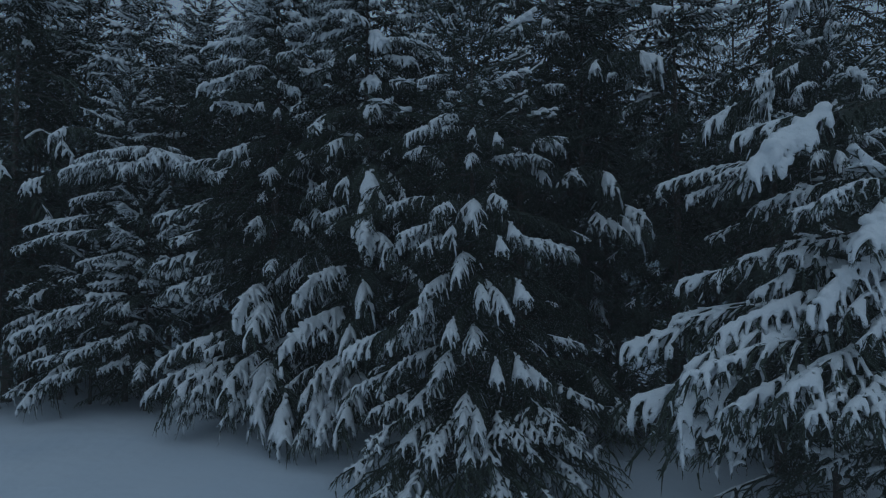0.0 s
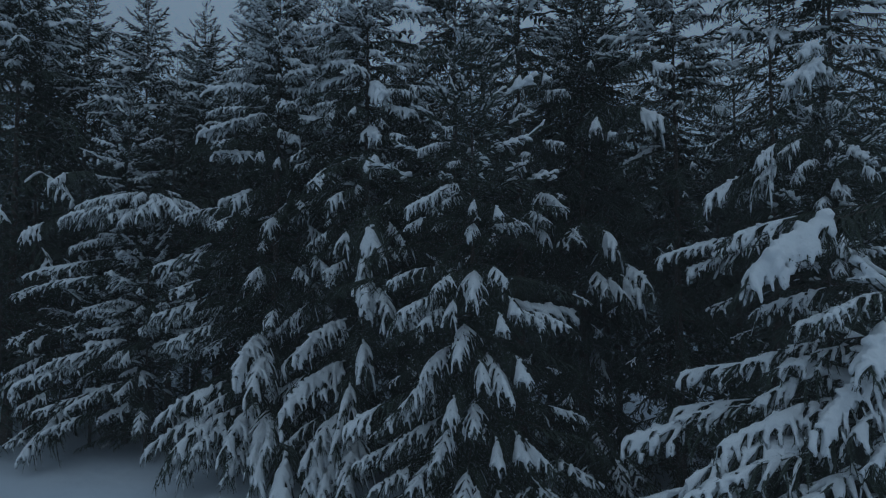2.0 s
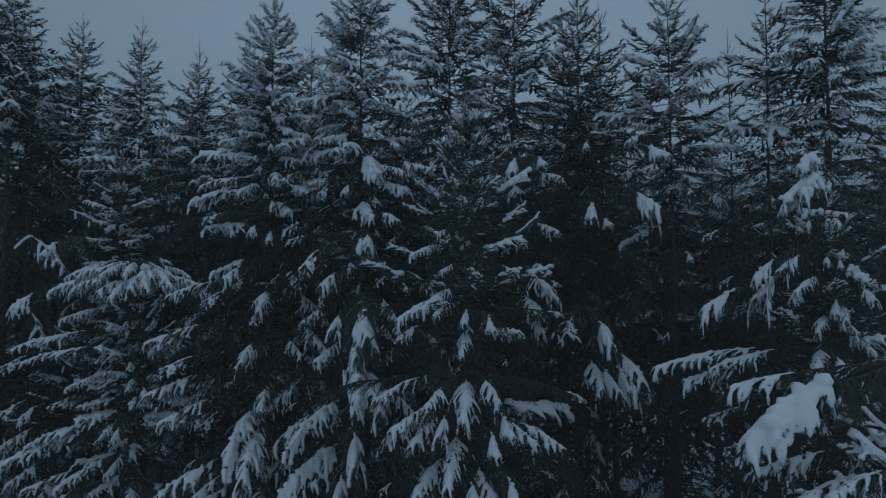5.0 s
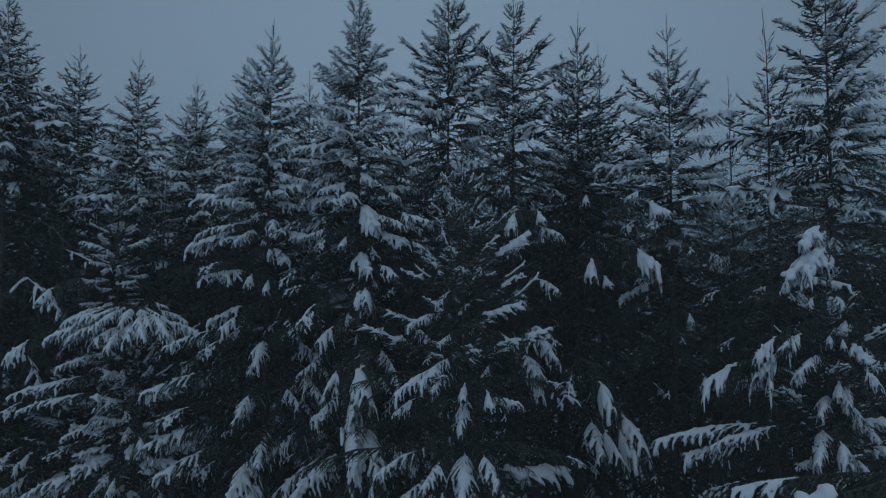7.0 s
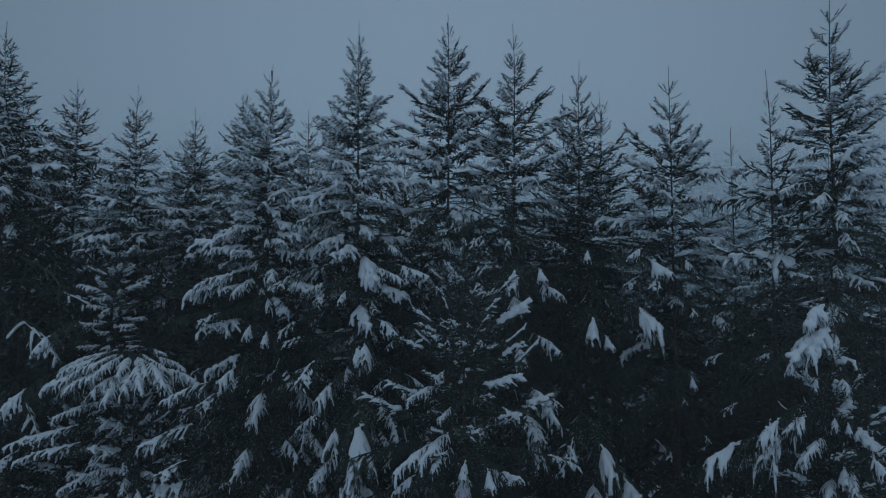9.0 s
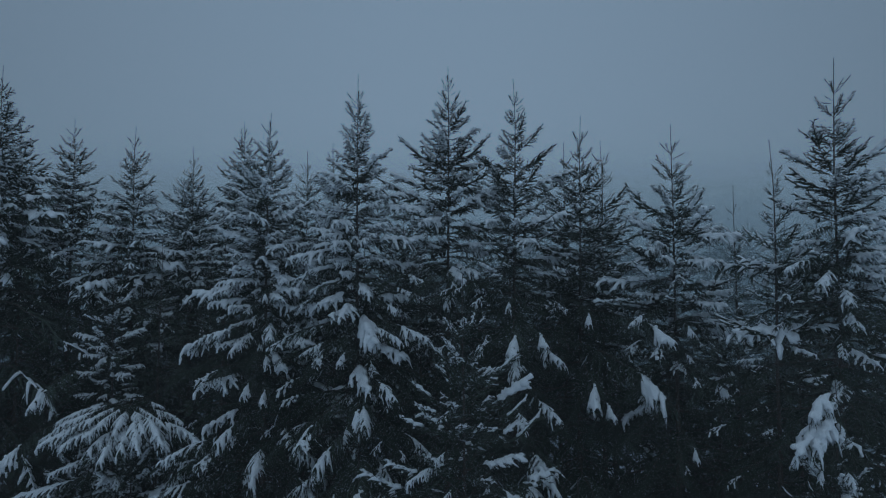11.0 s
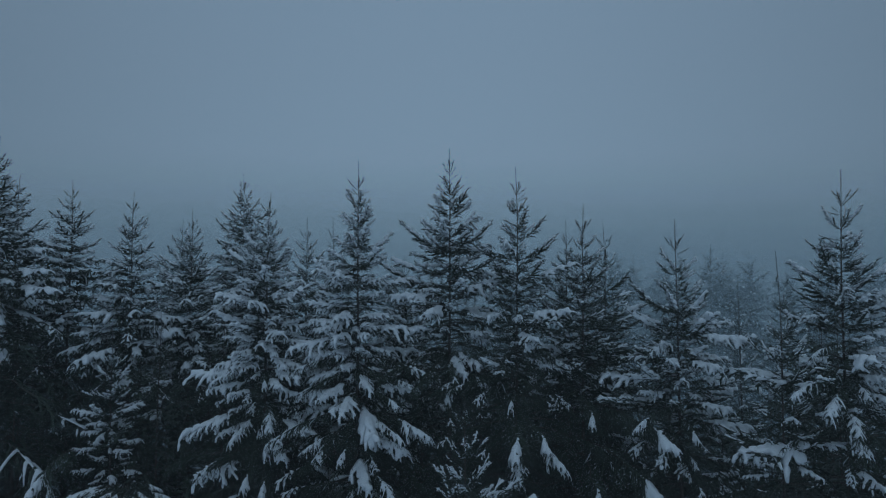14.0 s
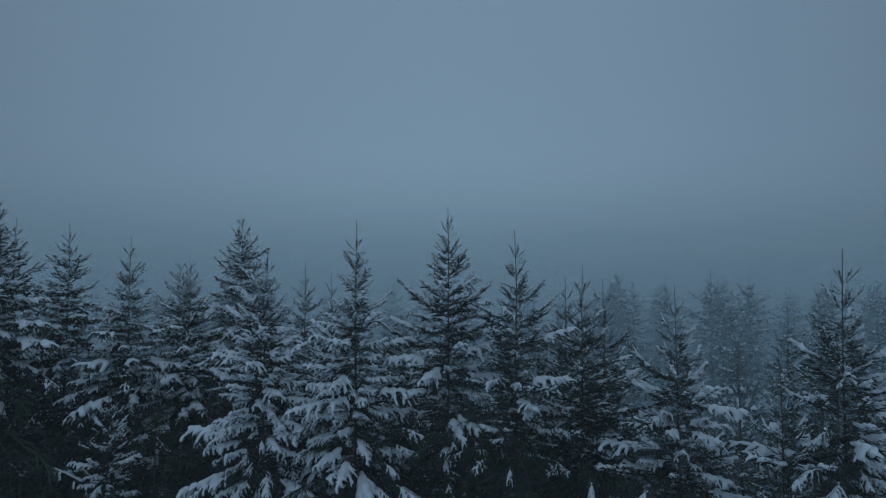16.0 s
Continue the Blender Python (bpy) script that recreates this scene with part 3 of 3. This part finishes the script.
    (-1.95, 10.1, 1.30, "paw", 0.9), (-1.79, 10, 1.77, "paw", 0.8), (-1.30, 9.7, 3.20, "pillow", 0.7), (-0.85, 9.7, 3.13, "heavy", 0.7),
    (-1.43, 9.7, 2.48, "paw", 0.8), (-1.99, 9.7, 0.40, "heavy", 0.8), (-1.59, 9.4, 0.46, "heavy", 0.8), (-2.39, 9.9, 0.25, "laden", 0.8),)
FRONT_HIGH = (
    (-0.57, 8.6, 5.21, "heavy", 0.9), (-0.20, 8.5, 5.39, "heavy", 0.9), (0.01, 8.5, 5.32, "laden", 0.9), (0.40, 8.5, 5.28, "paw", 1),
    (0.81, 8.4, 5.14, "paw", 0.9), (0.43, 8.4, 4.82, "heavy", 0.9), (-0.55, 8.7, 4.95, "paw", 0.8), (-0.42, 9, 6.15, "heavy", 0.8),
    (0.06, 8.9, 6.50, "paw", 0.8), (0.11, 8.8, 5.96, "laden", 0.8), (1.25, 9, 5.91, "paw", 0.8),)
FRONT_ARCH = (
    (-0.79, 8.4, 4.13, "laden", 0.9), (-0.52, 8.2, 3.75, "laden", 0.9), (-0.14, 8.1, 4.05, "laden", 0.9), (0.41, 8, 3.97, "heavy", 1),
    (0.86, 8.1, 4.17, "laden", 0.9), (-0.81, 8.3, 3.46, "heavy", 0.8), (-0.36, 8.1, 3.53, "laden", 0.9), (-0.08, 8.1, 3.68, "paw", 0.9),
    (0.82, 7.9, 3.48, "paw", 0.8), (1.38, 8.2, 3.56, "laden", 0.8), (1.82, 8.3, 3.46, "laden", 0.8), (1.03, 8.1, 3.75, "paw", 0.9),)
FRONT_MID = (
    (-0.32, 8, 2.83, "heavy", 0.8), (0.14, 7.8, 3.10, "heavy", 0.8), (0.85, 7.75, 2.71, "heavy", 0.95), (1.11, 7.8, 2.88, "paw", 0.9),
    (0.50, 7.8, 2.88, "paw", 0.9), (-0.26, 7.9, 2.62, "paw", 0.9), (0.03, 7.7, 2.36, "paw", 0.8), (0.43, 7.6, 2.20, "laden", 0.8),
    (0.71, 7.6, 1.79, "paw", 0.8), (1.35, 7.8, 1.67, "paw", 0.8), (1.08, 7.8, 1.88, "paw", 0.9),)
FRONT_LOW = (
    (-0.12, 7.7, 1.87, "laden", 0.9), (0.23, 7.5, 1.28, "laden", 0.85), (0.41, 7.5, 1.18, "paw", 0.8), (-0.51, 7.9, 1.36, "laden", 0.9),
    (-1.09, 8.2, 1.21, "laden", 0.8), (-1.27, 8.4, 1.53, "laden", 0.8), (-0.95, 8.4, 2.06, "heavy", 0.8), (-0.70, 8.2, 1.76, "heavy", 0.7),
    (-1.40, 8.6, 2.10, "paw", 0.9), (-0.65, 8.2, 2.41, "laden", 0.9), (2.23, 9, 1.97, "paw", 0.6),)
FRONT_FOOT = (
    (-0.04, 7.5, 0.92, "laden", 0.9), (0.58, 7.5, 0.85, "thin", 1), (0.83, 7.6, 1.12, "thin", 1), (-0.61, 7.8, 0.88, "laden", 0.9),
    (1.24, 7.8, 1.16, "thin", 1), (0.36, 7.3, 0.86, "laden", 0.9), (-0.99, 8, 0.92, "thin", 0.9), (-0.18, 7.6, 0.92, "thin", 0.9),
    (1.00, 7.6, 1.05, "thin", 0.9), (2.09, 8.3, 1.42, "thin", 0.9), (1.85, 8, 0.85, "thin", 0.9), (1.60, 7.8, 1.26, "thin", 1),
    (2.31, 8.6, 0.80, "thin", 1), (1.55, 7.9, 1.38, "bare", 1), (1.98, 8.2, 1.07, "bare", 1), (2.37, 8.8, 1.13, "bare", 1),
    (1.22, 7.7, 0.95, "bare", 1), (2.25, 8.6, 1.81, "bare", 1),)
PAIR = (
    (2.12, 10.4, 5.33, "heavy", 0.8), (1.86, 10.3, 5.05, "laden", 0.77), (1.76, 10.3, 4.78, "paw", 0.77), (1.33, 10.9, 7.94, "paw", 1.32),
    (1.95, 10.9, 7.88, "paw", 0.88), (2.32, 10.8, 7.54, "laden", 0.77), (1.43, 10.8, 7.34, "laden", 0.88), (2.25, 10.6, 6.50, "laden", 0.77),
    (1.55, 10.6, 6.31, "laden", 0.77), (1.76, 10.2, 5.05, "laden", 0.77), (1.25, 11.4, 8.51, "paw", 0.77),)
DARK = (
    (2.24, 10, 4.68, "thin", 0.8), (2.69, 9.8, 4.48, "paw", 0.8), (2.64, 9.8, 3.77, "laden", 0.7), (2.86, 9.8, 3.61, "paw", 0.7),
    (3.14, 9.8, 3.70, "paw", 0.8), (3.72, 9.9, 3.93, "paw", 0.9), (2.71, 10.6, 6.91, "paw", 1), (3.79, 10.4, 7.04, "paw", 1.1),
    (2.99, 10.4, 6.41, "paw", 0.5), (2.77, 11.2, 8.23, "paw", 0.8), (4.08, 10.6, 7.85, "paw", 0.8),)
OPENING = (
    (4.50, 10.8, 7.64, "laden", 0.7), (4.85, 10.3, 7.12, "paw", 0.8), (4.23, 10.1, 5.93, "paw", 0.5), (4.42, 10.7, 8.13, "paw", 0.9),
    (3.40, 10.9, 8.26, "paw", 0.8), (4.23, 11.2, 9.37, "heavy", 0.8), (3.72, 11.2, 9.53, "heavy", 0.8),)
BENT = (
    (4.58, 8.1, 6.95, "clump", 1.25), (4.84, 8, 7.10, "clump", 1.3), (5.21, 8.1, 7.14, "clump", 1.2), (4.85, 8.2, 7.44, "clump", 1.2),
    (5.12, 8.2, 7.48, "clump", 1.1), (4.17, 8.3, 5.81, "paw", 1.69), (4.26, 8.2, 6.07, "paw", 1.43), (4.47, 8.2, 6.05, "paw", 1.3),
    (4.69, 8.2, 6.14, "paw", 1.17), (3.66, 8.8, 5.47, "paw", 1.3), (3.76, 8.7, 5.46, "paw", 1.04), (4.00, 8.8, 5.50, "paw", 0.91),
    (4.16, 8.7, 5.50, "paw", 1.17), (3.04, 8.9, 4.20, "heavy", 0.6), (3.48, 8.7, 4.33, "laden", 0.91), (3.76, 8.5, 4.47, "heavy", 0.7),
    (5.46, 7.8, 5.97, "dome", 1.2), (5.23, 7.7, 5.41, "heavy", 0.9), (5.14, 7.9, 6.13, "paw", 1.04), (5.61, 7.84, 5.87, "dome", 1),
    (4.58, 7.8, 5.65, "heavy", 0.8), (5.10, 7.6, 5.31, "heavy", 0.9), (5.20, 7.8, 6.63, "laden", 1.17),)
BENT_LOW = (
    (4.64, 8, 5.74, "paw", 1.25), (4.59, 8.1, 6.08, "paw", 1.12), (5.09, 7.8, 5.59, "paw", 1.5), (4.80, 7.7, 5.16, "heavy", 0.8),
    (5.27, 7.6, 5.13, "heavy", 0.8), (4.59, 7.5, 4.62, "heavy", 0.8), (5.43, 7.5, 4.92, "heavy", 0.8), (4.93, 7.4, 4.36, "laden", 1),
    (4.87, 8.1, 6.62, "paw", 1.12), (5.46, 7.6, 5.72, "paw", 1.25), (4.88, 7.5, 4.75, "paw", 1.25), (5.24, 7.4, 4.42, "heavy", 0.8),
    (5.25, 7.9, 6.11, "paw", 1.12),)
CORNER = (
    (5.50, 8.7, 9.00, "laden", 0.9), (6.18, 8.9, 9.23, "laden", 0.9), (5.08, 9, 9.13, "laden", 0.8), (5.79, 8.6, 8.72, "laden", 0.9),
    (5.56, 9.3, 9.76, "laden", 0.8),)
NEAR_HIGH = (
    (2.94, 6, 4.39, "dome", 1.25), (2.91, 6.3, 4.46, "paw", 0.7), (3.52, 5.1, 3.55, "dome", 1.1), (3.33, 5.3, 3.83, "laden", 0.9),
    (3.13, 6.2, 3.82, "laden", 0.8), (2.82, 6.2, 3.19, "laden", 0.8), (3.03, 5.8, 3.23, "laden", 0.8), (3.02, 6, 2.98, "paw", 0.9),
    (3.09, 5.6, 3.65, "laden", 0.8),)
NEAR_MID = (
    (2.79, 6.6, 2.57, "laden", 0.7), (2.46, 6.9, 2.71, "paw", 0.55), (2.05, 7, 2.09, "paw", 0.7), (2.37, 6.9, 2.28, "paw", 0.55),
    (2.51, 6.8, 2.28, "paw", 0.5), (2.98, 5.2, 2.69, "pillow", 0.8), (3.27, 5.1, 2.71, "heavy", 0.8), (3.45, 5, 2.67, "laden", 0.9),
    (2.46, 5.7, 2.44, "heavy", 0.8),)
NEAR_LOW = (
    (2.20, 5.6, 2.09, "heavy", 0.8), (2.03, 5.3, 2.04, "laden", 0.8), (1.69, 6, 1.48, "paw", 0.7), (1.93, 5.8, 1.59, "paw", 0.7),
    (2.16, 5.6, 1.61, "laden", 0.9), (2.37, 5.2, 1.89, "laden", 0.8), (2.62, 4.9, 2.06, "laden", 0.9), (3.08, 4.7, 2.00, "laden", 0.9),
    (3.28, 4.7, 2.00, "laden", 0.9), (2.86, 4.8, 1.93, "laden", 0.9), (2.37, 6.6, 1.31, "bare", 1), (2.58, 6.3, 1.35, "thin", 1),
    (2.26, 7.2, 1.22, "bare", 1), (2.91, 6.8, 1.38, "bare", 1),)
plant(0.47, 9.6, 9.3, dense=3, frost=0.10, reach=2.0, spread=0.48, load=0.14, seed=3, label=1, extra=FRONT_HIGH + FRONT_ARCH + FRONT_MID + FRONT_LOW + FRONT_FOOT + SKIRT)
plant(5.4, 8.5, 7.9, frost=0.3, dense=3, reach=1.9, spread=0.36, load=0.12, seed=4, label=1, extra=BENT + BENT_LOW)
plant(4.95, 6.0, 5.6, reach=2.0, spread=0.60, load=0.05, seed=15, label=1, extra=NEAR_HIGH + NEAR_MID + NEAR_LOW)
fan = [(-6.9 + r * wide * (1 + 0.13 * math.sin(1.7 * a)) * math.cos(radians(a)), 14.3 + r * (1 + 0.13 * math.sin(2.9 * a)) * math.sin(radians(a)), z + 0.10 * math.sin(2.3 * a), kind, 0.9)
       for r, wide, z, first, last, count, kind in ((1.75, 1.05, 5.5, 170, 354, 15, "heavy"), (1.35, 1.1, 5.8, 175, 350, 9, "heavy"), (1.0, 1.1, 6.05, 235, 300, 4, "heavy"), (0.75, 1.2, 6.2, 180, 350, 5, "laden"))
       for a in np.linspace(first, last, count)]
plant(-6.9, 14.3, 6.5, reach=1.7, spread=0.5, load=0.10, frost=0.9, dense=3, seed=5, label=1, extra=tuple(fan) + SHELF)
plant(-8.7, 15.2, 6.0, reach=1.9, spread=0.5, load=0.06, frost=0.3, dense=2, seed=16, label=1, extra=EDGE_LEFT)
plant(-8.0, 15.5, 9.9, reach=0.85, spread=0.32, load=1.0, frost=0.9, dense=4, seed=17, label=2, extra=((-8.13, 14.85, 7.05, "clump", 0.8),))
plant(-3.85, 13.9, 13.0, frost=1.1, dense=13, reach=2.6, spread=0.46, load=0.42, shy=0.55, seed=6, extra=LEFT + LEFT_LOW)
plant(-1.62, 12.9, 13.5, frost=1.1, dense=12, reach=2.5, spread=0.42, load=0.42, shy=0.62, seed=7, extra=MID + MID_LOW)
plant(0.28, 13.2, 13.85, dense=14, frost=0.4, reach=2.2, spread=0.52, load=0.03, seed=8, extra=((0.55, 12.1, 8.95, "clump", 0.8), (0.95, 12.0, 8.8, "paw", 0.8), (0.15, 12.0, 8.5, "paw", 0.8)))
plant(1.58, 12.4, 13.3, frost=0.28, dense=10, reach=2.1, spread=0.42, load=0.03, seed=9, extra=PAIR)
plant(4.55, 11.8, 12.2, frost=0.5, reach=2.1, spread=0.48, load=0.02, seed=10, extra=OPENING)
plant(6.4, 9.9, 12.8, frost=0.5, dense=9, reach=2.3, spread=0.45, load=0.02, seed=12, extra=CORNER)

# ---- the rows behind ----
plant(-10.9, 15.4, 14.6, reach=2.6, load=0.2, seed=20, dense=14, spread=0.48, near=False)
plant(-12.3, 18.0, 14.1, seed=21, dense=14, spread=0.48, near=False)
plant(-10.5, 17.7, 13.9, seed=22, dense=14, spread=0.48, near=False)
plant(-8.45, 17.1, 13.5, seed=23, dense=14, spread=0.44, near=False)
plant(-7.1, 17.8, 13.1, seed=24, dense=14, spread=0.41, near=False)
plant(-9.2, 22.0, 13.2, seed=25, dense=14, spread=0.48, near=False)
plant(-6.6, 20.8, 14.6, seed=26, dense=14, spread=0.48, near=False)
plant(-5.9, 20.0, 13.2, seed=27, dense=14, spread=0.41, near=False)
plant(-3.5, 16.5, 12.7, seed=28, dense=14, spread=0.41, near=False)
plant(-2.4, 14.6, 12.5, seed=29, dense=14, spread=0.37, near=False)
plant(-1.0, 17.0, 11.7, seed=30, dense=14, spread=0.48, near=False)
plant(2.9, 12.7, 12.6, dense=9, load=0.03, frost=0.12, seed=31, spread=0.40, extra=DARK + (
    (2.5, 10.7, 0.6, "thin", 1), (3.1, 10.5, 0.6, "thin", 1), (3.6, 10.8, 0.7, "thin", 1), (2.0, 11.0, 0.7, "thin", 1), (2.8, 10.9, 1.2, "thin", 1), (2.2, 10.3, 0.4, "bare", 1), (2.7, 10.2, 0.35, "bare", 1), (3.2, 10.2, 0.4, "bare", 1), (3.7, 10.5, 0.5, "bare", 1), (2.5, 10.2, 0.9, "bare", 1), (3.0, 10.1, 1.0, "bare", 1)))
plant(2.95, 14.2, 12.4, load=0.05, frost=0.16, seed=32, spread=0.40, near=False)
plant(3.65, 13.6, 12.3, load=0.05, frost=0.16, seed=33, spread=0.44, near=False)
plant(5.9, 12.2, 11.1, dense=2, seed=34, spread=0.17, reach=1.0, near=False, label=2)
plant(5.45, 10.0, 11.5, dense=8, frost=0.3, load=0.02, seed=35, reach=1.6, spread=0.27, near=False, label=2)

# ---- far wood in the mist ----
def far_kind(seed, height, spread, load, frost, label, reach=2.4):
    return spruce(0, 400, 0, height, reach=reach, spread=spread, load=load, seed=seed, near=False, label=label, dense=6, frost=frost, far=True)


def scatter(kinds, spots, low, high):
    for i, (x, y) in enumerate(spots):
        m = pose(x, y, ground_height(x, y) - 0.05, 0, 0, FAR_RNG.uniform(0, 360)) @ Matrix.Scale(FAR_RNG.uniform(low, high), 4)
        if i < len(kinds):
            kinds[i].matrix_basis = m
        else:
            copy_thing(kinds[i % len(kinds)], m)


FAR_RNG = np.random.default_rng(77)
young, old = [], []
for row, y in enumerate((20.5, 23.5, 27.0, 32.0, 37.0, 43.0)):
    step = 2.8 + 0.12 * row
    x = -0.80 * y + FAR_RNG.uniform(0, 2)
    while x < 0.80 * y:
        spot = (x + FAR_RNG.normal(0, 0.5), y + FAR_RNG.normal(0, 0.9))
        if y > 30 and x > 0.25 * y:
            old.append(spot)
        elif not ((4.5 < x < 9.5 and y < 26) or (y < 22 and x < -2.0)):
            young.append(spot)
        x += step * FAR_RNG.uniform(0.8, 1.3)
scatter([far_kind(90 + i, 10.0 + i * 0.7, 0.42 + 0.03 * i, 0.3, 0.45, 3) for i in range(3)], young, 0.92, 1.08)
scatter([far_kind(80 + i, 12.2 + i * 0.5, 0.56, 0.15, 0.25, 5, 2.6) for i in range(3)], old, 0.94, 1.06)

# filler trees added close behind the front row to block pale gaps, lower where the wood opens
spots = []
for y in (14.8, 16.6, 18.6):
    x = -15.0 + FAR_RNG.uniform(0, 1)
    while x < 4.6:
        spots.append((x, y + FAR_RNG.normal(0, 0.3) + (1.3 if x < -5 else 0)))
        x += FAR_RNG.uniform(1.3, 2.0)
# filler heights are fitted to the gaps in the camera's view
scatter([far_kind(60 + i, 11.2 + i * 0.5, 0.46, 0.0, 0.0, 4) for i in range(3)], spots, 0.88, 1.0)
spots = [(4.9 + 0.62 * i, 13.2 + 1.5 * (i % 2) + FAR_RNG.normal(0, 0.3)) for i in range(7)]
scatter([far_kind(70, 8.9, 0.6, 0.0, 0.0, 4)], spots, 0.95, 1.0)
spots = [(8.5 + 0.85 * i, 13.3 + 1.7 * (i % 2) + FAR_RNG.normal(0, 0.3)) for i in range(5)]
scatter([far_kind(72, 6.4, 0.6, 0.0, 0.0, 4)], [(-10.4, 14.4), (-11.7, 14.7), (-9.7, 15.6)], 0.95, 1.05)
scatter([far_kind(71, 10.6, 0.5, 0.0, 0.0, 4)], spots, 0.95, 1.05)


# ---- sheets that imitate mist ----
def haze_sheet_material(name, amount, fade, colour):
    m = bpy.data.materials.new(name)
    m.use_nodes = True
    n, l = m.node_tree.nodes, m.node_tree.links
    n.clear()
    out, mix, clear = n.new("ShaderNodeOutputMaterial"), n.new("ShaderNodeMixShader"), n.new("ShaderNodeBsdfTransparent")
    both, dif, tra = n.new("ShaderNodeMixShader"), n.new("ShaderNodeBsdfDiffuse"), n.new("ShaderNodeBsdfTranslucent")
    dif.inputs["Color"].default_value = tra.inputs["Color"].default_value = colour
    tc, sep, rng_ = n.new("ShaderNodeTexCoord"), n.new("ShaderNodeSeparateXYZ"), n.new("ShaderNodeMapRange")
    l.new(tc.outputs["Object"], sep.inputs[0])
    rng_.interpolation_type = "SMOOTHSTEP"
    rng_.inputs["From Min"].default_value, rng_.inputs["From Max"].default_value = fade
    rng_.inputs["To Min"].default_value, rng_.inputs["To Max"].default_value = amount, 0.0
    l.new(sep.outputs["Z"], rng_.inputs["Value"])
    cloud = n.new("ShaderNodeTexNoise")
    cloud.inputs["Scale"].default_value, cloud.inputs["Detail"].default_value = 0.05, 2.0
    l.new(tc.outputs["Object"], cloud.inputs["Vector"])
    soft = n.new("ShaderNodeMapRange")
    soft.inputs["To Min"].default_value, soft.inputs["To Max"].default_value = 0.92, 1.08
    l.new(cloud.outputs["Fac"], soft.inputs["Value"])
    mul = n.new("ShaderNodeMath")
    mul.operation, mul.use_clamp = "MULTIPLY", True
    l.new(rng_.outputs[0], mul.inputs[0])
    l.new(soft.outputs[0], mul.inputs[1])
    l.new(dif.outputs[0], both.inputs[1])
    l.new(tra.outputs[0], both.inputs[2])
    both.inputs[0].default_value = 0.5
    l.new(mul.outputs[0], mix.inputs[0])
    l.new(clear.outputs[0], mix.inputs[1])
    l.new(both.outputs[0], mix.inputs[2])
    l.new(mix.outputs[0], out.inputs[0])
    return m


def glowing_backdrop(y, wide, tall, amount, fade, colour):
    """Flat sheet imitating bright overcast distance: it glows as the low sky does and thins out upwards."""
    m = bpy.data.materials.new("distance")
    m.use_nodes = True
    n, l = m.node_tree.nodes, m.node_tree.links
    n.clear()
    out, mix, clear, glow = (n.new("ShaderNode" + k) for k in ("OutputMaterial", "MixShader", "BsdfTransparent", "Emission"))
    tc, sep, thin = n.new("ShaderNodeTexCoord"), n.new("ShaderNodeSeparateXYZ"), n.new("ShaderNodeMapRange")
    l.new(tc.outputs["Object"], sep.inputs[0])
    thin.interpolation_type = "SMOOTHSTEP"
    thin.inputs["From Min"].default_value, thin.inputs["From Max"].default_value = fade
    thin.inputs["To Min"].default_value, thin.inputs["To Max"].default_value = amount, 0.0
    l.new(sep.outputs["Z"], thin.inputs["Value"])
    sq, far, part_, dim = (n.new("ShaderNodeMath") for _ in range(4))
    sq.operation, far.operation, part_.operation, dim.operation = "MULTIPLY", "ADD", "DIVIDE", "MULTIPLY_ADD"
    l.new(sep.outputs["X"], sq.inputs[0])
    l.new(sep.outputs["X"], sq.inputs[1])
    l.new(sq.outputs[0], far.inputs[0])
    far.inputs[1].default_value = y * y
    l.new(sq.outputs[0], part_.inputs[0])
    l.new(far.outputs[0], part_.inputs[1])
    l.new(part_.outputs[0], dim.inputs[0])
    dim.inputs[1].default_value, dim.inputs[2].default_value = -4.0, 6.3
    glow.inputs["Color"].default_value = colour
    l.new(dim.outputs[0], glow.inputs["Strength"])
    l.new(thin.outputs[0], mix.inputs[0])
    l.new(clear.outputs[0], mix.inputs[1])
    l.new(glow.outputs[0], mix.inputs[2])
    l.new(mix.outputs[0], out.inputs[0])
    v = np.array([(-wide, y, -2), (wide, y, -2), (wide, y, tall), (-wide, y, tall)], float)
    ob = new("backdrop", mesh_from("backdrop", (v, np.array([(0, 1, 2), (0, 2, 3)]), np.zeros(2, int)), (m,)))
    return tagged(ob, "flat glowing sheet that imitates pale blue-grey overcast distance behind the wood", "sky", kind="structure")


# flat upright plane; haze is put into its tint and opacity
def haze_sheet(y, wide, tall, amount, fade, colour=(0.70, 0.82, 0.87, 1)):
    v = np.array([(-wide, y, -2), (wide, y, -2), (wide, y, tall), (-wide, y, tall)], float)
    ob = new("backdrop_haze_sheet", mesh_from("mist", (v, np.array([(0, 1, 2), (0, 2, 3)]), np.zeros(2, int)), (haze_sheet_material("mist", amount, fade, colour),)))
    tagged(ob, "flat see-through sheet that imitates thin grey-blue snow mist", "mist", kind="structure")
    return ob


# faint sheet before all trees, added to lift their darkest tones
haze_sheet(3.4, 30, 24, 0.042, (20, 24), (0.86, 0.86, 0.86, 1))
haze_sheet(19.2, 60, 24, 0.06, (8, 18))
haze_sheet(21.5, 80, 26, 0.15, (8, 17))
haze_sheet(25.2, 90, 28, 0.18, (8, 17))
haze_sheet(30.0, 110, 30, 0.28, (8, 17))
haze_sheet(36.0, 120, 32, 0.32, (8, 17))
haze_sheet(43.0, 140, 34, 0.45, (5, 20))
# glowing sheets added to cover the far ground and horizon line
glowing_backdrop(60.0, 200, 40, 0.85, (2, 20), (0.118, 0.190, 0.255, 1))
glowing_backdrop(150.0, 500, 90, 1.0, (13, 44), (0.136, 0.212, 0.286, 1))
